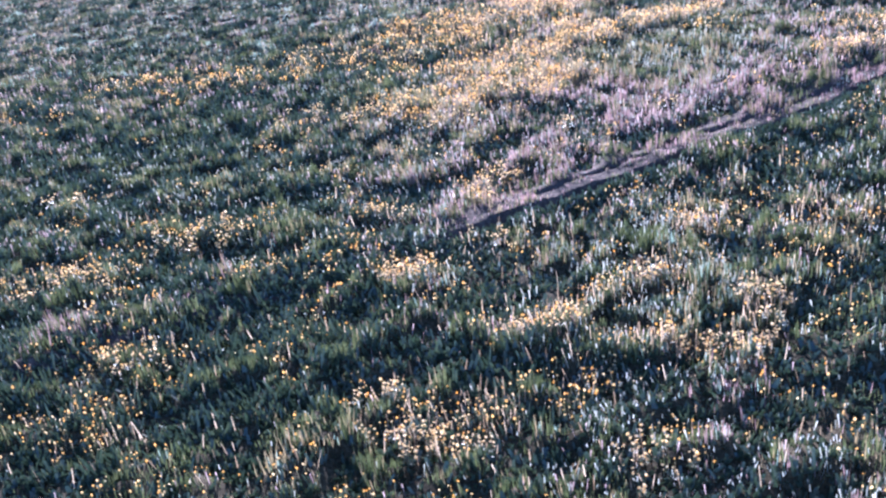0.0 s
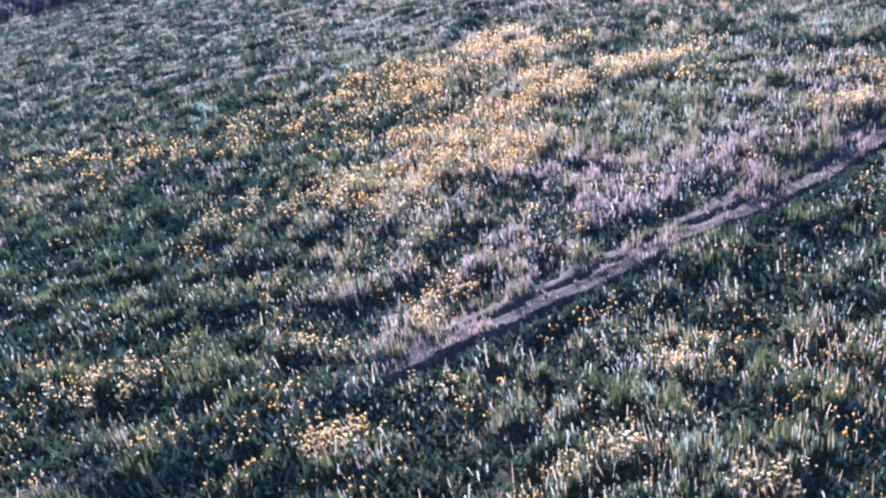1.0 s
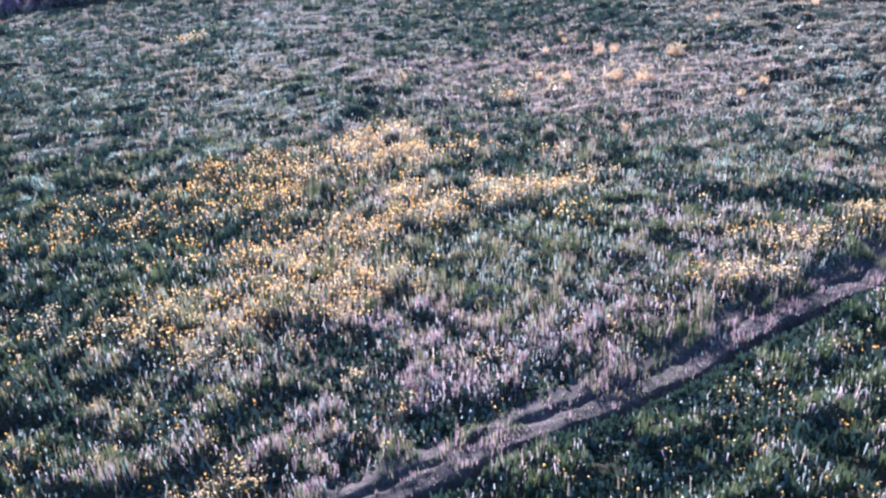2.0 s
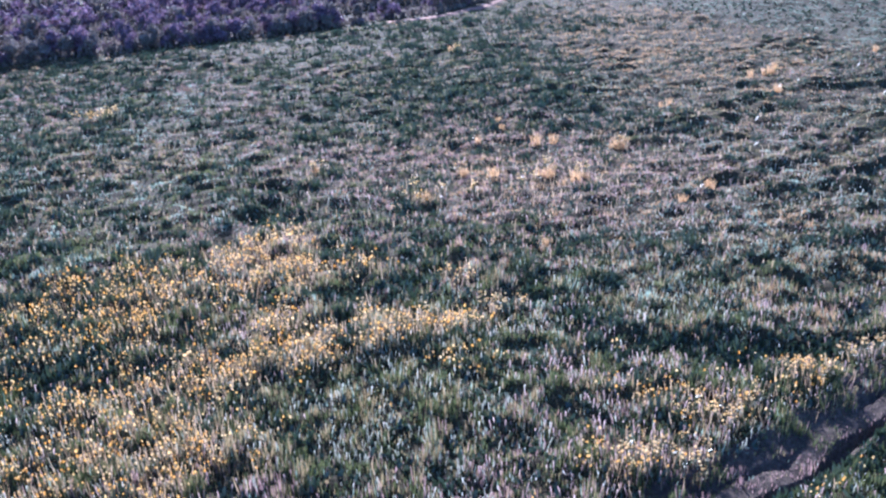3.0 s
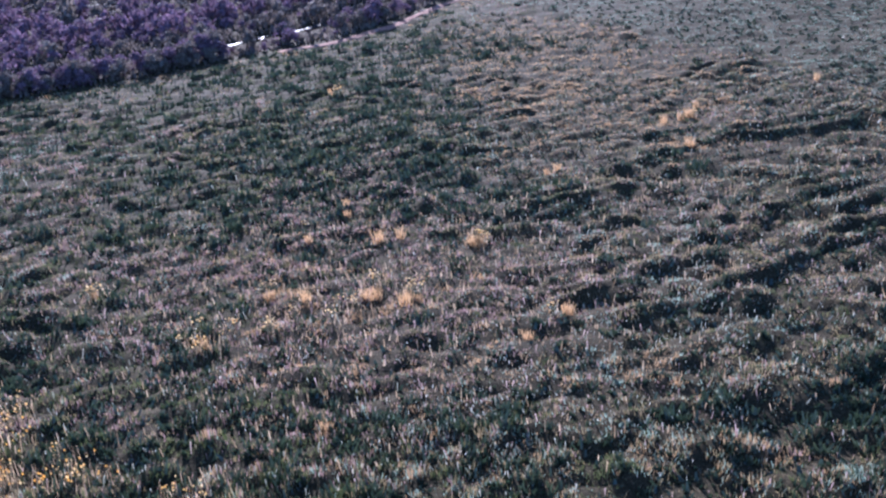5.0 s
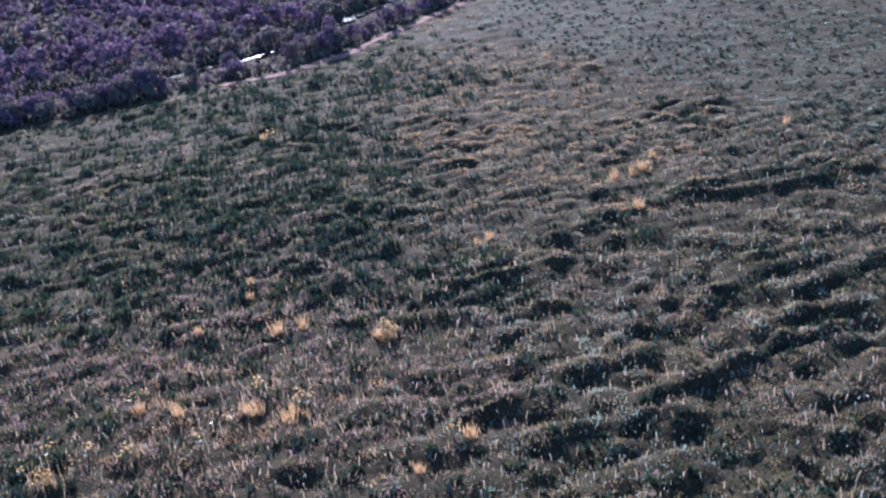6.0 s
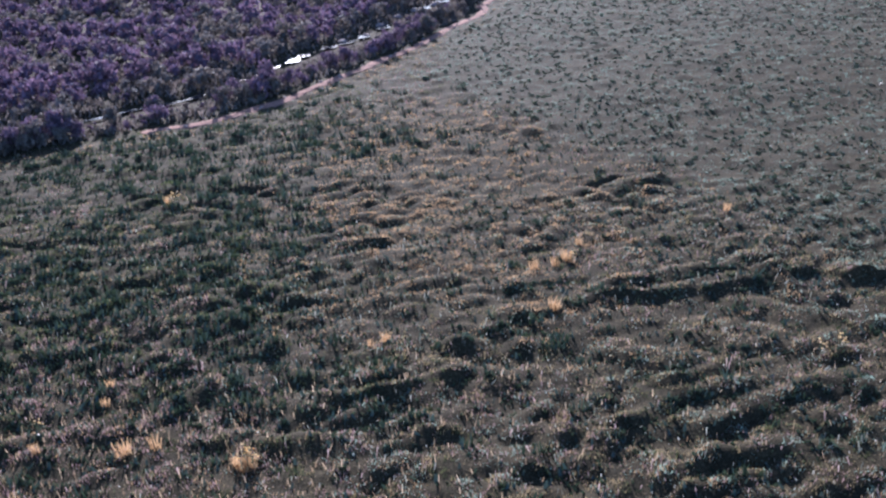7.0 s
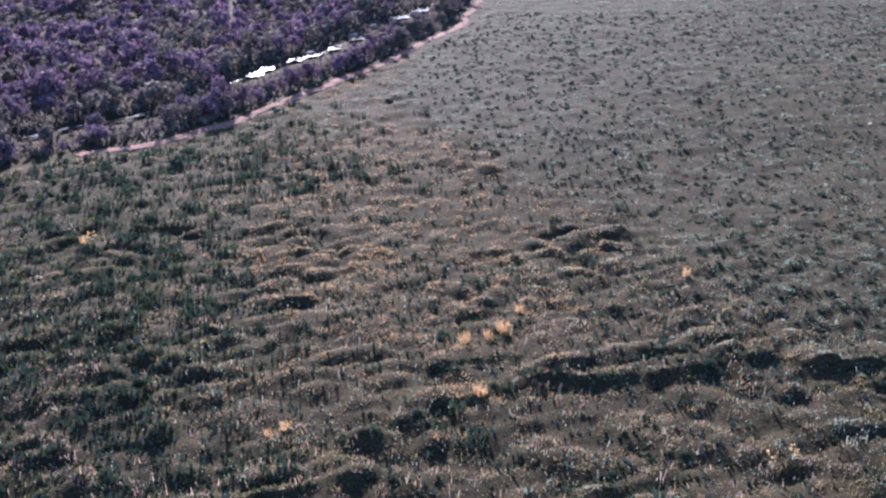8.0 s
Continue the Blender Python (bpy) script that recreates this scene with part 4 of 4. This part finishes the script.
shrubs = [shrub(40 + k, (M_SHRUB, M_SCRUB)[k % 2], ("low rounded shrub with dull olive leaves", "bare dusky purple-brown shrub")[k % 2] + " on the stream bank") for k in range(6)]
low = scatter_bank(5.4, 9.5, 40, 1.0, (-30, 46), (112, 205))
bank = low + scatter_bank(3.2, 6.4, 165, 1.15, (-40, 46), (108, 205)) + scatter_bank(3.4, 7.5, 62, 1.3, (-30, 12), (112, 150)) + scatter_bank(3.2, 8.0, 30, 1.8, (-85, -36), (66, 118))
for i, (px, py) in enumerate(bank):
    s = 0.32 + 0.22 * rng.random() if i < len(low) else 0.68 + 0.55 * rng.random()
    for qx, qy, wide in POOLS:  # growth stays low on the open side of the pools
        off, ahead = (px - qx) + (34 - qx) / (qy - 50) * (py - qy), qy - py
        if -1.5 < ahead < 12 and abs(off) < wide + 0.9:
            s = min(s, max(0.2, 0.05 * ahead))
    m = pose(px, py, float(land(px, py)), 0, 0, rng.random() * 360) @ Matrix.Diagonal((s, s, s * rng.uniform(0.85, 1.2), 1))
    if i < len(shrubs):
        shrubs[i].matrix_basis = m
    else:
        ob = copy_thing(shrubs[i % len(shrubs)], m)
        ob.matrix_basis = m

# rank growth under the shrubs of the bank
x, y = rng.uniform(-60, 56, 90000), rng.uniform(96, 226, 90000)
e, w = off_line(EDGE, x, y), off_line(STREAM, x, y)
ok = (e > 2.8) & (w < 16) & (np.min([np.hypot(x - qx, (y - qy) * 0.8) for qx, qy, _ in POOLS], 0) > 1.4) & (np.abs(w) > 0.4)
x, y = x[ok], y[ok]
low = 0.2 + 0.8 * step(np.min([np.hypot(x - qx, (y - qy + 2.5) * 0.6) for qx, qy, _ in POOLS], 0), 1.6, 3.2)
v, f = blades(x, y, land(x, y), (0.2 + 0.5 * rng.random(len(x))) * low, 0.16 + 0.16 * rng.random(len(x)), 0.2 + 0.6 * rng.random(len(x)), 0.45)
tagged(new("bank_undergrowth", mesh_of("bank_undergrowth", v, f, M_SHRUB)), "rank dull olive growth under the shrubs along the stream", "undergrowth", kind="stuff")

# the thick scrub on the far bank, past counting
px, py = np.meshgrid(np.arange(-96, 62, 1.85), np.arange(72, 232, 2.1))
px, py = px.ravel() + rng.uniform(-0.9, 0.9, px.size), py.ravel() + rng.uniform(-1.0, 1.0, px.size)
s = off_line(STREAM, px, py)
e = off_line(EDGE, px, py)
pool = np.min([np.hypot(px - qx, py - qy) for qx, qy, _ in POOLS], 0) < 3.0
ok = (((s < -2.2) & (e > 3.4) & (px < -34)) | (s > 1.1 + 0.6 * rng.random(len(px)) + 0.8 * pool)) & ((px > -42 - (py - 120) * 0.1) | (s < 26)) & (px < 58) & (rng.random(len(px)) < 0.9)
px, py = px[ok], py[ok]
pz = land(px, py)
forms = [crown(np.random.default_rng(90 + k), 108, 1.5, 2.2, 0.64) for k in range(12)]
dusky = fbm(px, py, 9, 120, 2) + rng.normal(0, 0.2, len(px)) > 0.47
for name, label, mat, chosen in (("dusky_scrub", "dense dusky purple scrub woodland in backlit shade", M_SCRUB, dusky), ("olive_scrub", "grey-olive bushes mixed into the scrub woodland", M_SHRUB, ~dusky)):
    vs, fs, base = [], [], 0
    for i in np.nonzero(chosen)[0]:
        v, f = forms[i % 12]
        a, k = rng.random() * 6.283, 0.42 + 0.62 * rng.random() ** 1.8
        rot = np.array([[np.cos(a), -np.sin(a), 0], [np.sin(a), np.cos(a), 0], [0, 0, rng.uniform(0.8, 1.2)]]) * k
        vs.append(v @ rot.T + np.array([px[i], py[i], pz[i]]))
        fs.append(f + base)
        base += len(v)
    tagged(new(name, mesh_of(name, np.concatenate(vs), np.concatenate(fs), mat)), label, "woodland", kind="stuff")


# ---- stones by the path and in the stream ----
def stone(seed):
    r = random.Random(seed)
    bm = bmesh.new()
    bmesh.ops.create_icosphere(bm, subdivisions=2, radius=0.5)
    for v in bm.verts:
        k = 1 + 0.35 * (noise.noise(v.co * 2.2 + Vector((seed, 0, 0))))
        v.co = Vector((v.co.x * k * 1.25, v.co.y * k, max(v.co.z * k * 0.7, -0.18)))
    me = bpy.data.meshes.new("stone")
    bm.to_mesh(me)
    bm.free()
    me.materials.append(M_ROCK)
    return me


stones = [stone(s) for s in range(5)]
X, Y = strip(EDGE, 456, 600, 2.6, np.array([1.0]))
for i in range(len(X)):
    px, py = float(X[i, 0]) + rng.normal(0, 0.7), float(Y[i, 0]) + rng.normal(0, 0.5)
    k = rng.uniform(0.18, 0.42)
    ob = new("stone", stones[i % 5])
    ob.matrix_basis = pose(px, py, float(land(px, py)) + 0.12 * k, 0, 0, rng.random() * 360) @ Matrix.Diagonal((k, k, k, 1))
    tagged(ob, "pale weathered stone lying on the sandy path", "stone", "stones along the path")
X, Y = strip(STREAM, 480, 600, 5.5, np.array([0.0]))
for i in range(len(X)):
    px, py = float(X[i, 0]) + rng.normal(0, 0.9), float(Y[i, 0]) + rng.normal(0, 0.9)
    k = rng.uniform(0.7, 1.4)
    ob = new("boulder", stones[(i + 2) % 5])
    ob.matrix_basis = pose(px, py, -0.66, 0, 0, rng.random() * 360) @ Matrix.Diagonal((k, k, k * 0.9, 1))
    tagged(ob, "pale wet boulder standing in the shallow stream", "boulder", "boulders in the stream")


# ---- golden tussocks that catch the sun ----
def tussock(seed):
    r = np.random.default_rng(seed)
    n = 30
    a, k = r.random(n) * 6.283, np.sqrt(r.random(n))
    x, y, high = k * np.cos(a) * 0.3, k * np.sin(a) * 0.16, 0.35 + 0.5 * r.random(n)
    v, f = blades(x, y, np.zeros(n), high, 0.022 + 0.022 * r.random(n), 0.1 + 0.25 * r.random(n), 0.6)
    return mesh_of("grass_tussock", v, f, M_GOLD)


tussocks = [tussock(s) for s in range(4)]
GOLDEN = ((26, 85.3), (26.4, 85.2), (25.7, 85.5), (22.2, 79), (22.4, 78.8), (22, 79.4), (20.1, 79), (19.8, 79.2), (15.4, 80), (15.3, 80.3), (17.1, 79.9), (16.2, 87.2), (20.6, 86.6), (20.9, 87.4), (18.4, 92.4), (13, 75.7),
          (6.3, 81.6), (6.1, 82), (29.3, 76.2), (29.5, 76.4), (18.8, 68.1), (42.3, 104), (42.6, 103.8), (41.5, 103.6), (40.4, 103.2), (40.8, 97.9), (41.2, 97.8), (31.4, 95.4), (31.2, 95.7), (17.9, 90.8), (15.7, 117), (16, 116.8), (43.7, 106.4), (54, 110.2), (27, 74.4))
for i, (px, py) in enumerate(GOLDEN):
    qx, qy = px + rng.normal(0, 0.3), py + rng.normal(0, 0.2)
    k = rng.uniform(0.5, 1.05)
    ob = new("grass_tussock", tussocks[i % 4])
    ob.matrix_basis = pose(qx, qy, float(land(qx, qy)), 0, 0, rng.uniform(-30, 30)) @ Matrix.Diagonal((k, k, k, 1))
    tagged(ob, "golden dry grass tussock glowing against the sun", "grass tussock", "golden tussocks on the slope")
